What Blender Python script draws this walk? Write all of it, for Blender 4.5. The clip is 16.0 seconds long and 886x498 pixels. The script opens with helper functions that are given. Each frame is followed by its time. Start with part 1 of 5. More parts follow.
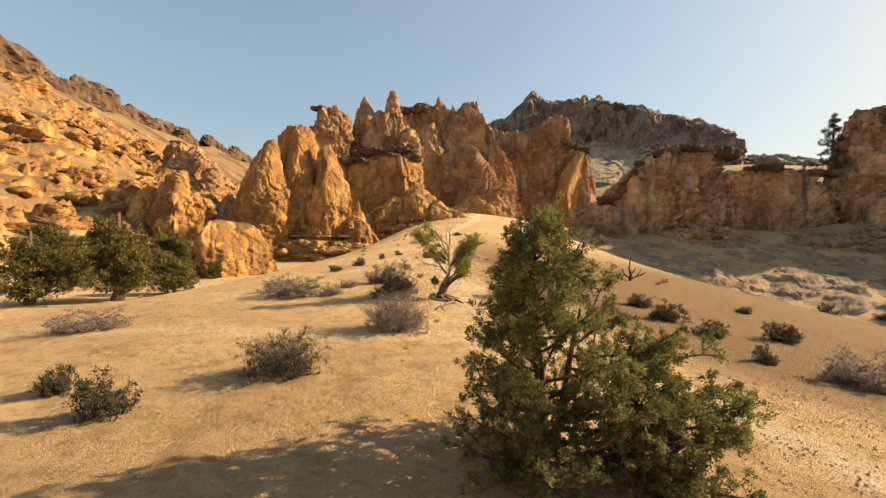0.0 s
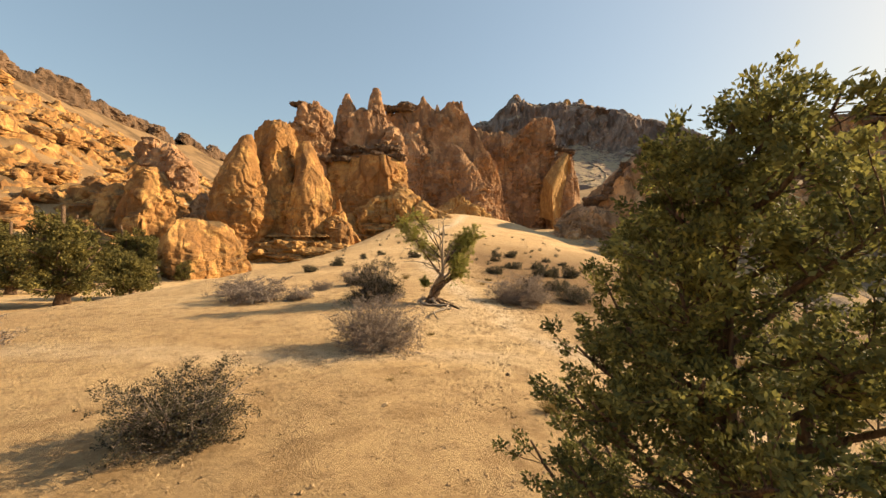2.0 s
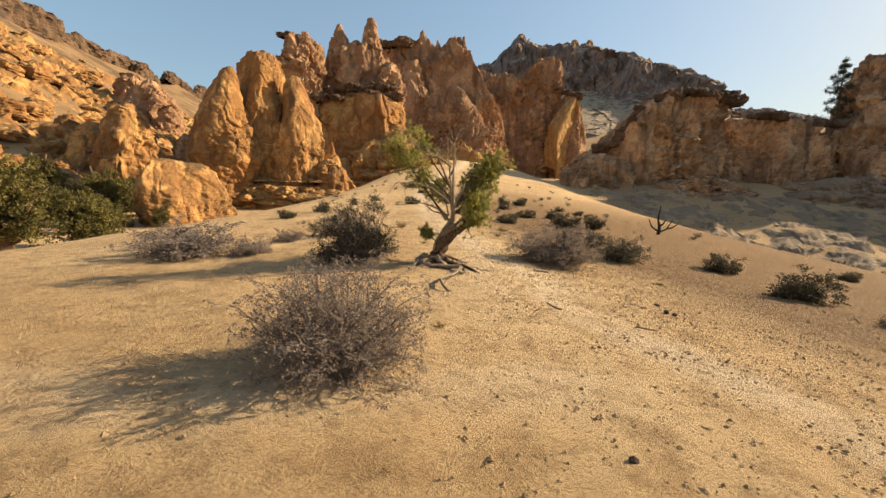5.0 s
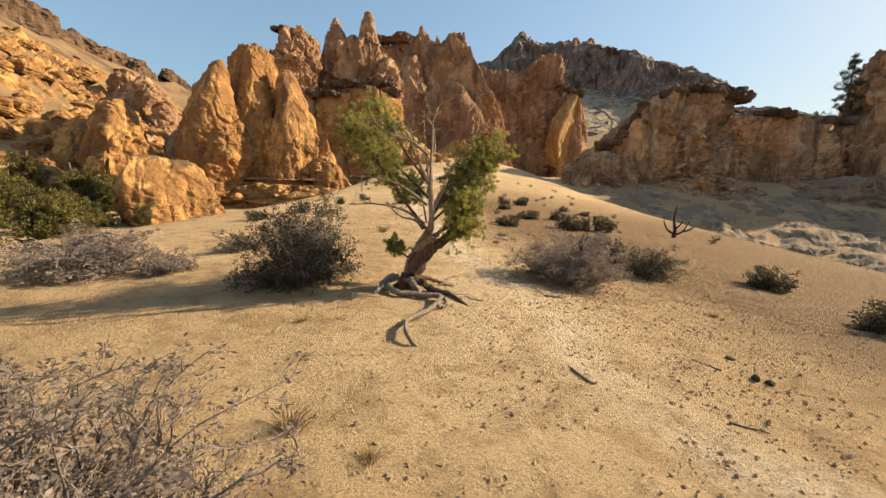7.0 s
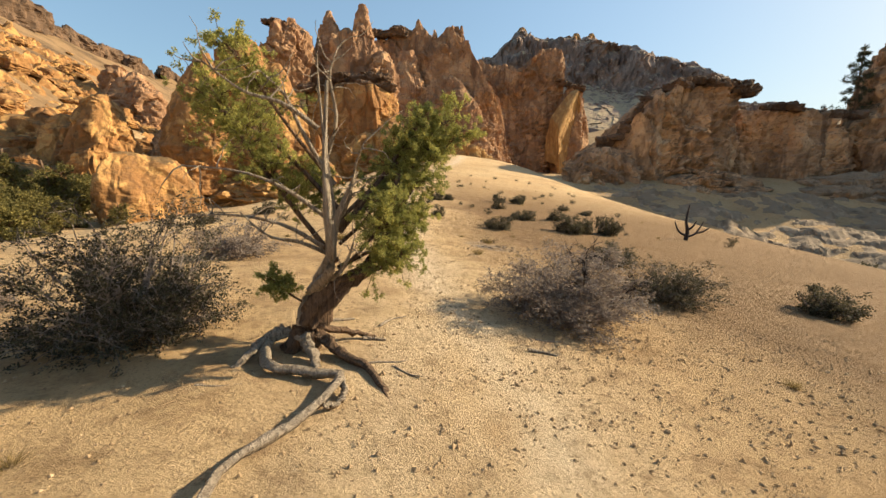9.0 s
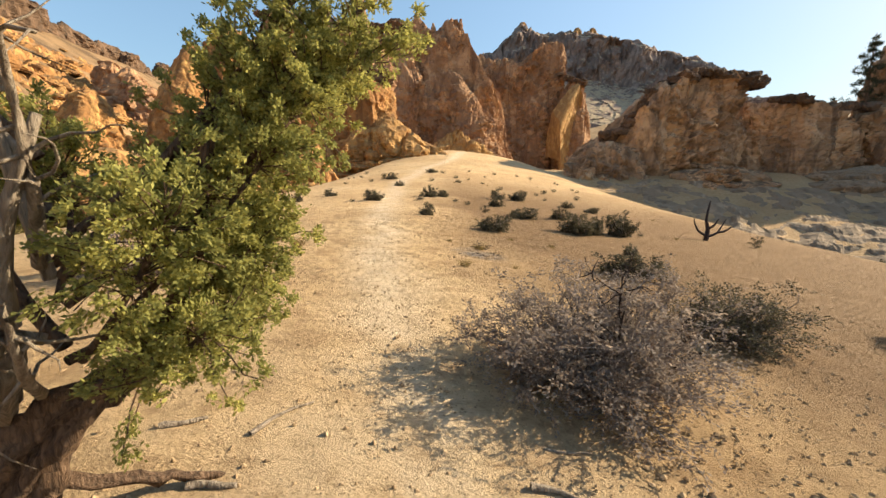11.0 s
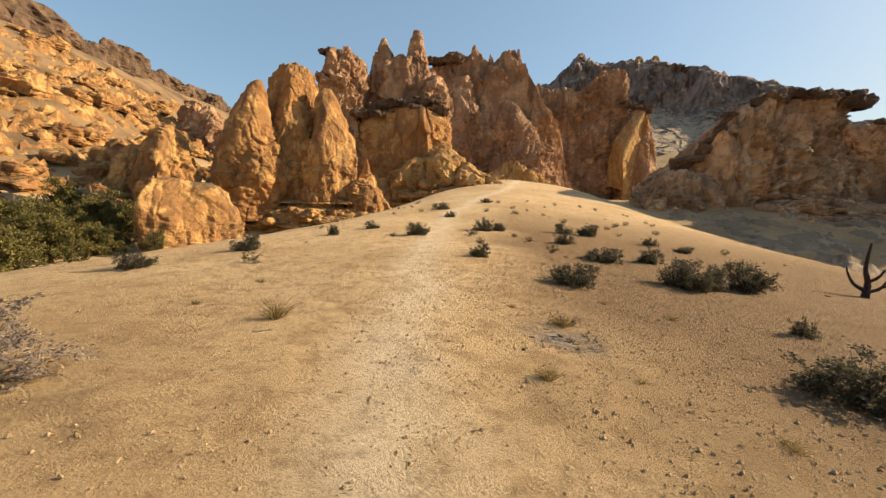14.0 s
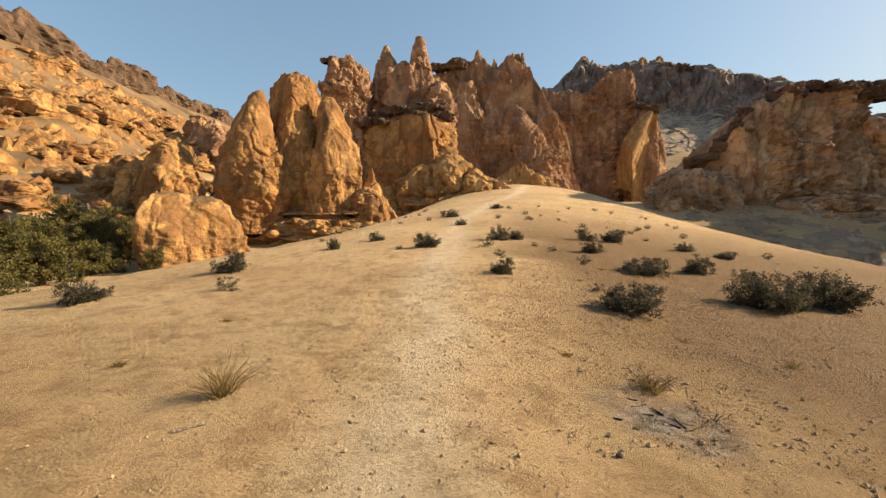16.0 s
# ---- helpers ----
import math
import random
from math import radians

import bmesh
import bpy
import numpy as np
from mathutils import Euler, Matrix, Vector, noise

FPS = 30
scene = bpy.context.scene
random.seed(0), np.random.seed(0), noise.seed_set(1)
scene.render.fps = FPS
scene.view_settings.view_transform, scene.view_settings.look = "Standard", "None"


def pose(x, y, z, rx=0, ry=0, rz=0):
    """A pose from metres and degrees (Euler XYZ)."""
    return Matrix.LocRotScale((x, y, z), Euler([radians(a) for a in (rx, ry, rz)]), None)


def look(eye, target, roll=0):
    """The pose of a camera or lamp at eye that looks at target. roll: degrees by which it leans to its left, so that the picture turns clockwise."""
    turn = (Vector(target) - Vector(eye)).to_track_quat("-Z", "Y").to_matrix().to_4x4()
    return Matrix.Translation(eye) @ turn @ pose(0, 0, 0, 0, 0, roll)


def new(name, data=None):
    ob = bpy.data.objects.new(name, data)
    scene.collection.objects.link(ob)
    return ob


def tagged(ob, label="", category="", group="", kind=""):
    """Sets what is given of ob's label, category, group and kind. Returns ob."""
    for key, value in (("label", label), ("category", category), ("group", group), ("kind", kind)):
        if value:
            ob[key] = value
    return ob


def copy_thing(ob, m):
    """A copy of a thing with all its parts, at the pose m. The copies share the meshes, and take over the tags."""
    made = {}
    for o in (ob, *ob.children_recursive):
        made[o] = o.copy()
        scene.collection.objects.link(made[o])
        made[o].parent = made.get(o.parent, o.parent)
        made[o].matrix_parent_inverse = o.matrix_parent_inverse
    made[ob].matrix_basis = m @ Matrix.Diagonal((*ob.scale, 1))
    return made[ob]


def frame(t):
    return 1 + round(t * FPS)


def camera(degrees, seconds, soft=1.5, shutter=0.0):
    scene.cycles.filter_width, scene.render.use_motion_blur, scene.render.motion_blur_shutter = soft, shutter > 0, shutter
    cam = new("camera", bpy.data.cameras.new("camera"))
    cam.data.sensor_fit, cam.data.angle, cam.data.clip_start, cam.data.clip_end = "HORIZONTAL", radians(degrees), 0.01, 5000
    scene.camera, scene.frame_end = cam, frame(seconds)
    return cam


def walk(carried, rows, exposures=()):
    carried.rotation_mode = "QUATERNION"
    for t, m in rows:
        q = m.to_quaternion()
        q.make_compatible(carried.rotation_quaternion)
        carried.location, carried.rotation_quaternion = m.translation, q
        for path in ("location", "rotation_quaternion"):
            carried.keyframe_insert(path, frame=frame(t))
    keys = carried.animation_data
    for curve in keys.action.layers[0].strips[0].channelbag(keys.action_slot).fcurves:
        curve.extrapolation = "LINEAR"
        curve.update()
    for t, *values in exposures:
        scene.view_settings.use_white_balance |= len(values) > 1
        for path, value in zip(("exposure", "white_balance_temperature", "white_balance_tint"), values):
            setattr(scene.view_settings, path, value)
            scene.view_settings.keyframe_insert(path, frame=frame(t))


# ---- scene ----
import itertools

cam = camera(94.4, 16.0)
METRES, EYE, TILT, LEAN, TURN = 18.0, 1.6, -1.0, 0.0, 0.0
ROWS = [
    (0.0, 0.0, 0.0, 0.0, 0.0, 0.0, -0.0),
    (0.5, -0.0025, 0.0307, -0.0024, -0.12, -0.24, -0.12),
    (1.0, -0.004, 0.0623, -0.0041, -0.44, -0.12, -0.11),
    (1.5, -0.0085, 0.0979, -0.0085, -1.58, 0.24, -0.07),
    (2.0, -0.0134, 0.1339, -0.0122, -2.33, 0.31, -0.08),
    (2.5, -0.0196, 0.1696, -0.016, -2.88, -0.77, -0.48),
    (3.0, -0.0211, 0.2052, -0.0215, -2.82, -2.95, -0.73),
    (3.5, -0.0201, 0.2383, -0.0265, -2.54, -4.91, -0.71),
    (4.0, -0.0199, 0.2715, -0.0281, -2.53, -6.01, -0.71),
    (6.5, -0.0024, 0.4215, -0.0239, -2.47, -6.87, -0.79),
    (7.0, 0.0072, 0.4544, -0.0241, -2.46, -6.87, -0.81),
    (7.5, 0.0194, 0.4854, -0.0215, -2.45, -6.9, -0.79),
    (8.0, 0.032, 0.5178, -0.0204, -2.44, -6.91, -0.79),
    (10.5, 0.0748, 0.6652, -0.0196, -2.33, -7.77, -0.3),
    (11.0, 0.0811, 0.694, -0.0204, -2.27, -7.66, -0.34),
    (11.5, 0.0862, 0.7249, -0.0194, -1.82, -6.82, -0.81),
    (12.0, 0.0876, 0.757, -0.0173, -1.52, -6.13, -1.14),
    (12.5, 0.0904, 0.788, -0.0153, 0.34, -5.01, -1.19),
    (13.0, 0.0896, 0.8182, -0.014, 1.5, -4.15, -1.38),
    (13.5, 0.0861, 0.8473, -0.0122, 2.44, -3.77, -1.47),
    (14.0, 0.0821, 0.8765, -0.0094, 5.22, -3.71, -0.95),
    (14.5, 0.0761, 0.9003, -0.0076, 7.67, -3.64, -0.49),
    (15.0, 0.0698, 0.9208, -0.0055, 7.81, -3.66, -0.0),
    (15.5, 0.0651, 0.9485, -0.0026, 7.07, -2.98, 0.55),
    (16.0, 0.0622, 0.9787, -0.0031, 6.19, -2.74, 0.63),
]
walk(cam, [(t, pose(0, 0, EYE, TILT, LEAN, TURN) @ pose(METRES * x, METRES * y, METRES * z, 90 + pitch, roll, yaw)) for t, x, y, z, yaw, pitch, roll in ROWS], [(0.0, 1.16, 7400, 11), (2.0, 1.14, 7300, 11), (4.0, 1.0, 6900, 10), (6.0, 1.06, 6350, 8), (9.0, 1.15, 6200, 6), (10.5, 1.3, 6050, 7), (12.0, 1.3, 6100, 7), (13.0, 1.07, 6250, 8), (16.0, 0.99, 6400, 8)])

# ---- world, sun, exposure ----
SUN_AZ, SUN_EL = radians(16.0), radians(25.5)
world = bpy.data.worlds.new("sky")
scene.world = world
world.use_nodes = True
wn = world.node_tree.nodes
sky = wn.new("ShaderNodeTexSky")
sky.sky_type = "NISHITA"
sky.sun_disc = False
sky.sun_elevation, sky.sun_rotation = SUN_EL, math.pi / 2 - SUN_AZ
sky.air_density, sky.dust_density, sky.ozone_density = 1.0, 1.3, 1.5
# dry-season haze evens out the glow round the sun
light = wn.new("ShaderNodeVectorMath")
light.operation = "DOT_PRODUCT"
light.inputs[1].default_value = (0.3, 0.5, 0.2)
thin = wn.new("ShaderNodeMath")
thin.operation = "MULTIPLY_ADD"
thin.inputs[1].default_value, thin.inputs[2].default_value = 0.175, 1.0
veil = wn.new("ShaderNodeMath")
veil.operation = "DIVIDE"
veil.inputs[0].default_value = 1.0
dim = wn.new("ShaderNodeVectorMath")
dim.operation = "SCALE"
haze = wn.new("ShaderNodeVectorMath")
haze.operation = "ADD"
haze.inputs[1].default_value = (0.32, 0.44, 0.33)
link = world.node_tree.links.new
link(sky.outputs[0], light.inputs[0])
link(light.outputs["Value"], thin.inputs[0])
link(thin.outputs[0], veil.inputs[1])
link(sky.outputs[0], dim.inputs[0])
link(veil.outputs[0], dim.inputs["Scale"])
link(dim.outputs[0], haze.inputs[0])
link(haze.outputs[0], wn["Background"].inputs[0])
wn["Background"].inputs[1].default_value = 0.107
sun_data = bpy.data.lights.new("sun", "SUN")
sun_data.energy, sun_data.angle, sun_data.color = 4.75, radians(0.6), (1.0, 0.785, 0.52)
sun = new("sun", sun_data)
sun.matrix_basis = look((60 * math.cos(SUN_AZ), 60 * math.sin(SUN_AZ), 60 * math.tan(SUN_EL)), (0, 0, 0))


# ---- small maths ----
def lattice(i, j, k, seed):
    h = (i * 374761393 + j * 668265263 + k * 2147483647 + seed * 1274126177) & 0xFFFFFFFF
    h = ((h ^ (h >> 13)) * 1274126177) & 0xFFFFFFFF
    return ((h ^ (h >> 16)) & 0xFFFF) / 32767.5 - 1.0


def vnoise(p, seed=0):
    """Smooth noise, -1 to 1, at an array of places."""
    q = np.floor(p).astype(np.int64)
    f = p - q
    f = f * f * f * (f * (f * 6 - 15) + 10)
    out = 0
    for a in (0, 1):
        for b in (0, 1):
            for c in (0, 1):
                w = (f[..., 0] if a else 1 - f[..., 0]) * (f[..., 1] if b else 1 - f[..., 1]) * (f[..., 2] if c else 1 - f[..., 2])
                out = out + w * lattice(q[..., 0] + a, q[..., 1] + b, q[..., 2] + c, seed)
    return out


def fbm(p, octaves=4, seed=0, gain=0.5):
    total, amp = 0, 1.0
    for o in range(octaves):
        total = total + amp * vnoise(p * 2.03 ** o + 17.3 * o, seed + o)
        amp *= gain
    return total


def worley(p, seed=0):
    """Distance to the nearest and second cell point, and a number, -1 to 1, for the nearest cell."""
    q = np.floor(p).astype(np.int64)
    near, second, mark = np.full(p.shape[:-1], 9.0), np.full(p.shape[:-1], 9.0), np.zeros(p.shape[:-1])
    for a, b, c in itertools.product((-1, 0, 1), repeat=3):
        i, j, k = q[..., 0] + a, q[..., 1] + b, q[..., 2] + c
        h = lattice(i, j, k, seed)
        d = (i + 0.5 + 0.42 * h - p[..., 0]) ** 2 + (j + 0.5 + 0.42 * lattice(i, j, k, seed + 1) - p[..., 1]) ** 2 + (k + 0.5 + 0.42 * np.sin(9.0 * h) - p[..., 2]) ** 2
        closer = d < near
        second = np.where(closer, near, np.minimum(second, d))
        mark = np.where(closer, np.sin(31.0 * h), mark)
        near = np.where(closer, d, near)
    return np.sqrt(near), np.sqrt(second), mark


def softplus(v, k):
    return k * np.logaddexp(0, v / k)


def unit(v):
    return v / (np.linalg.norm(v, axis=-1, keepdims=True) + 1e-9)


# ---- materials ----
def shader(name, rough=0.9):
    m = bpy.data.materials.new(name)
    m.use_nodes = True
    nt = m.node_tree
    b = nt.nodes["Principled BSDF"]
    b.inputs["Roughness"].default_value = rough
    b.inputs["Specular IOR Level"].default_value = 0.2
    return m, nt, b


def node(nt, kind, **inputs):
    n = nt.nodes.new("ShaderNode" + kind)
    for k, v in inputs.items():
        n.inputs[k.replace("_", " ")].default_value = v
    return n


def coords(nt, scale=(1, 1, 1)):
    geo = nt.nodes.new("ShaderNodeNewGeometry")
    mp = node(nt, "Mapping")
    mp.inputs["Scale"].default_value = scale
    nt.links.new(geo.outputs["Position"], mp.inputs["Vector"])
    return mp.outputs[0]


def grain(nt, vec, scale, detail=4, rough=0.55, distort=0.0):
    n = node(nt, "TexNoise", Scale=scale, Detail=detail, Roughness=rough, Distortion=distort)
    nt.links.new(vec, n.inputs["Vector"])
    return n.outputs[0]


def ramp(nt, fac, stops):
    r = nt.nodes.new("ShaderNodeValToRGB")
    while len(r.color_ramp.elements) < len(stops):
        r.color_ramp.elements.new(0.5)
    for e, (p, c) in zip(r.color_ramp.elements, stops):
        e.position, e.color = p, (*c, 1) if len(c) == 3 else c
    nt.links.new(fac, r.inputs[0])
    return r.outputs[0]


def mixed(nt, fac, a, b, mode="MIX"):
    m = nt.nodes.new("ShaderNodeMix")
    m.data_type, m.blend_type = "RGBA", mode
    for sock, v in ((m.inputs[0], fac), (m.inputs[6], a), (m.inputs[7], b)):
        if isinstance(v, bpy.types.NodeSocket):
            nt.links.new(v, sock)
        else:
            sock.default_value = v if isinstance(v, float) else (*v, 1)
    return m.outputs[2]


def bumped(nt, b, height, strength, distance):
    bu = node(nt, "Bump", Strength=strength, Distance=distance)
    nt.links.new(height, bu.inputs["Height"])
    nt.links.new(bu.outputs[0], b.inputs["Normal"])


def rock_material(name, pale, mid, dark, stain, size=1.0):
    m, nt, b = shader(name, 0.92)
    v = coords(nt)
    flat = coords(nt, (0.35, 0.35, 2.2))
    steep = coords(nt, (1.6, 1.6, 0.28))
    big = grain(nt, v, 0.15 / size, 6, 0.6, 0.4)
    col = ramp(nt, big, [(0.41, mid), (0.50, pale), (0.60, pale), (0.68, mid)])
    strata = grain(nt, flat, 0.5 / size, 5, 0.6)
    col = mixed(nt, ramp(nt, strata, [(0.40, (0, 0, 0)), (0.62, (0.7, 0.7, 0.7))]), col, mid)
    rust = grain(nt, coords(nt, (1.0, 1.0, 0.6)), 0.30 / size, 7, 0.62, 0.8)
    col = mixed(nt, ramp(nt, rust, [(0.46, (0, 0, 0)), (0.52, (0.85, 0.85, 0.85))]), col, tuple(0.72 * c for c in mid))
    streak = grain(nt, steep, 0.35 / size, 5, 0.6, 0.6)
    col = mixed(nt, ramp(nt, streak, [(0.50, (0, 0, 0)), (0.66, (0.8, 0.8, 0.8))]), col, dark)
    fine = grain(nt, v, 1.6 / size, 8, 0.68)
    col = mixed(nt, ramp(nt, fine, [(0.36, (0.6, 0.6, 0.6)), (0.45, (0, 0, 0))]), col, dark)
    geo = nt.nodes.new("ShaderNodeNewGeometry")
    sep = nt.nodes.new("ShaderNodeSeparateXYZ")
    nt.links.new(geo.outputs["Normal"], sep.inputs[0])
    patch = grain(nt, v, 0.4 / size, 5, 0.65)
    add = nt.nodes.new("ShaderNodeMath")
    add.operation = "MULTIPLY"
    nt.links.new(sep.outputs[2], add.inputs[0])
    nt.links.new(patch, add.inputs[1])
    col = mixed(nt, ramp(nt, add.outputs[0], [(0.34, (0, 0, 0)), (0.46, (0.8, 0.8, 0.8))]), col, stain)
    nt.links.new(col, b.inputs["Base Color"])
    bumped(nt, b, grain(nt, v, 1.3 / size, 10, 0.64), 0.75, 0.30 * size)
    return m


ROCK_GOLD = rock_material("golden_tuff", (0.52, 0.31, 0.11), (0.36, 0.18, 0.066), (0.12, 0.066, 0.033), (0.10, 0.068, 0.036))
ROCK_RED = rock_material("rust_tuff", (0.50, 0.31, 0.165), (0.38, 0.215, 0.115), (0.16, 0.09, 0.056), (0.09, 0.06, 0.038), 1.5)
ROCK_RIM = rock_material("dark_rim_basalt", (0.19, 0.12, 0.075), (0.15, 0.095, 0.06), (0.07, 0.05, 0.036), (0.10, 0.075, 0.05), 1.6)
ROCK_DARK = rock_material("brown_rim_rock", (0.58, 0.39, 0.22), (0.42, 0.265, 0.15), (0.12, 0.075, 0.047), (0.075, 0.053, 0.036), 1.6)
ROCK_ASH = rock_material("grey_ash_tuff", (0.36, 0.275, 0.185), (0.29, 0.21, 0.135), (0.10, 0.07, 0.048), (0.24, 0.175, 0.115), 1.2)
ROCK_PALE = rock_material("pale_ash_tuff", (0.50, 0.32, 0.125), (0.43, 0.24, 0.085), (0.23, 0.12, 0.05), (0.22, 0.13, 0.06), 0.7)
# brown rock greyed and lightened, so its colour carries the distance haze
ROCK_HAZED = rock_material("hazed_rim_rock", (0.34, 0.245, 0.19), (0.25, 0.175, 0.14), (0.12, 0.092, 0.08), (0.42, 0.32, 0.19), 4.0)


def ground_material():
    m, nt, b = shader("packed_ash_soil", 0.95)
    v = coords(nt)
    big = grain(nt, v, 0.16, 5, 0.55)
    col = ramp(nt, big, [(0.30, (0.50, 0.33, 0.165)), (0.50, (0.62, 0.43, 0.225)), (0.70, (0.68, 0.50, 0.285))])
    mid = grain(nt, v, 2.2, 6, 0.65)
    col = mixed(nt, ramp(nt, mid, [(0.38, (0.6, 0.6, 0.6)), (0.50, (0, 0, 0))]), col, (0.36, 0.225, 0.105))
    trail = nt.nodes.new("ShaderNodeAttribute")
    trail.attribute_name = "trodden"
    blot = grain(nt, v, 1.1, 5, 0.65)
    mul = nt.nodes.new("ShaderNodeMath")
    mul.operation = "MULTIPLY"
    nt.links.new(trail.outputs["Fac"], mul.inputs[0])
    nt.links.new(ramp(nt, blot, [(0.28, (0.25, 0.25, 0.25)), (0.6, (1, 1, 1))]), mul.inputs[1])
    col = mixed(nt, mul.outputs[0], col, (0.72, 0.57, 0.385))
    hill = nt.nodes.new("ShaderNodeAttribute")
    hill.attribute_name = "scree"
    streaks = ramp(nt, grain(nt, coords(nt, (0.5, 1.0, 0.5)), 0.09, 6, 0.62), [(0.40, (0.10, 0.065, 0.035)), (0.52, (0.25, 0.16, 0.08)), (0.7, (0.30, 0.195, 0.10))])
    col = mixed(nt, hill.outputs["Fac"], col, streaks)
    brown = nt.nodes.new("ShaderNodeAttribute")
    brown.attribute_name = "browner"
    col = mixed(nt, brown.outputs["Fac"], col, (0.21, 0.126, 0.059))
    burnt = nt.nodes.new("ShaderNodeAttribute")
    burnt.attribute_name = "ash"
    col = mixed(nt, burnt.outputs["Fac"], col, ramp(nt, grain(nt, v, 7.0, 6, 0.7), [(0.44, (0.10, 0.085, 0.075)), (0.60, (0.36, 0.31, 0.26))]))
    blots = grain(nt, v, 5.5, 7, 0.7)
    col = mixed(nt, ramp(nt, blots, [(0.36, (0.5, 0.5, 0.5)), (0.48, (0, 0, 0))]), col, (0.27, 0.17, 0.085))
    speck = grain(nt, v, 34.0, 6, 0.75)
    col = mixed(nt, ramp(nt, speck, [(0.36, (0.55, 0.55, 0.55)), (0.47, (0, 0, 0))]), col, (0.24, 0.15, 0.075))
    speck2 = grain(nt, v, 55.0, 4, 0.7)
    col = mixed(nt, ramp(nt, speck2, [(0.60, (0, 0, 0)), (0.70, (0.5, 0.5, 0.5))]), col, (0.62, 0.50, 0.34))
    nt.links.new(col, b.inputs["Base Color"])
    two = nt.nodes.new("ShaderNodeMath")
    two.operation = "ADD"
    nt.links.new(grain(nt, v, 9.0, 8, 0.72), two.inputs[0])
    nt.links.new(grain(nt, v, 38.0, 6, 0.75), two.inputs[1])
    bumped(nt, b, two.outputs[0], 1.0, 0.07)
    return m


SOIL = ground_material()


def leaf_material(name, light, dark, size=6.0, thin=0.45):
    m, nt, b = shader(name, 0.75)
    v = coords(nt)
    rnd = nt.nodes.new("ShaderNodeNewGeometry").outputs["Random Per Island"]
    col = ramp(nt, rnd, [(0.0, dark), (0.7, light), (1.0, tuple(1.25 * c for c in light))])
    col = mixed(nt, ramp(nt, grain(nt, v, size, 3), [(0.42, (0.7, 0.7, 0.7)), (0.6, (0, 0, 0))]), col, dark)
    nt.links.new(col, b.inputs["Base Color"])
    tr = nt.nodes.new("ShaderNodeBsdfTranslucent")
    nt.links.new(col, tr.inputs[0])
    mx = nt.nodes.new("ShaderNodeMixShader")
    mx.inputs[0].default_value = thin
    nt.links.new(b.outputs[0], mx.inputs[1])
    nt.links.new(tr.outputs[0], mx.inputs[2])
    nt.links.new(mx.outputs[0], nt.nodes["Material Output"].inputs[0])
    return m


JUNIPER = leaf_material("juniper_scale_leaves", (0.48, 0.45, 0.13), (0.21, 0.215, 0.065), 3.0, 0.5)
JUNIPER_DENSE = leaf_material("dense_juniper_leaves", (0.29, 0.275, 0.085), (0.075, 0.085, 0.035), 3.5, 0.35)
JUNIPER_FAR = leaf_material("far_juniper_leaves", (0.24, 0.20, 0.06), (0.065, 0.062, 0.022), 0.8, 0.3)
SAGE = leaf_material("sage_leaves", (0.115, 0.10, 0.058), (0.05, 0.046, 0.03))
GREYLEAF = leaf_material("dry_grey_leaves", (0.38, 0.31, 0.25), (0.16, 0.13, 0.11))
STRAW = leaf_material("dry_straw", (0.30, 0.21, 0.075), (0.15, 0.11, 0.045), 12.0)
PINE = leaf_material("pine_needles", (0.10, 0.11, 0.06), (0.045, 0.052, 0.03), 1.0)


def bark_material(name, pale, dark, stretch=(14, 14, 1.5)):
    m, nt, b = shader(name, 0.9)
    g = grain(nt, coords(nt, stretch), 3.0, 6, 0.65, 0.5)
    nt.links.new(ramp(nt, g, [(0.34, dark), (0.62, pale)]), b.inputs["Base Color"])
    bumped(nt, b, g, 1.0, 0.05)
    return m


BARK = bark_material("shaggy_juniper_bark", (0.21, 0.135, 0.085), (0.06, 0.04, 0.028))
DEADWOOD = bark_material("weathered_grey_wood", (0.40, 0.33, 0.25), (0.17, 0.13, 0.095))
TWIG = bark_material("grey_twigs", (0.36, 0.29, 0.24), (0.15, 0.12, 0.10), (8, 8, 8))
CHAR = bark_material("charred_wood", (0.07, 0.05, 0.045), (0.02, 0.016, 0.015), (8, 8, 8))
STONE = rock_material("loose_stone", (0.54, 0.39, 0.23), (0.44, 0.305, 0.17), (0.24, 0.16, 0.09), (0.36, 0.25, 0.14), 0.08)
DARKSTONE = rock_material("dark_loose_stone", (0.13, 0.09, 0.065), (0.10, 0.07, 0.05), (0.05, 0.035, 0.03), (0.09, 0.065, 0.05), 0.08)


# ---- builders ----
def mesh(name, verts, faces, material, smooth=False):
    """A mesh from arrays; all faces have the same number of corners."""
    verts, faces = np.asarray(verts, np.float32), np.asarray(faces, np.int32)
    me = bpy.data.meshes.new(name)
    n, k = faces.shape
    me.vertices.add(len(verts))
    me.vertices.foreach_set("co", verts.ravel())
    me.loops.add(n * k)
    me.loops.foreach_set("vertex_index", faces.ravel())
    me.polygons.add(n)
    me.polygons.foreach_set("loop_start", np.arange(0, n * k, k, dtype=np.int32))
    me.polygons.foreach_set("use_smooth", np.full(n, smooth))
    me.update(calc_edges=True)
    me.validate()
    me.materials.append(material)
    return me


def part(name, me, parent, label=""):
    ob = new(name, me)
    ob.parent = parent
    return tagged(ob, label)


def thing(name, place, label, category, group="", kind=""):
    ob = new(name)
    ob.empty_display_size = 0.2
    ob.location = place
    return tagged(ob, label, category, group, kind)


def join(chunks):
    vs, fs, n = [], [], 0
    for v, f in chunks:
        vs.append(v)
        fs.append(f + n)
        n += len(v)
    return np.concatenate(vs), np.concatenate(fs)


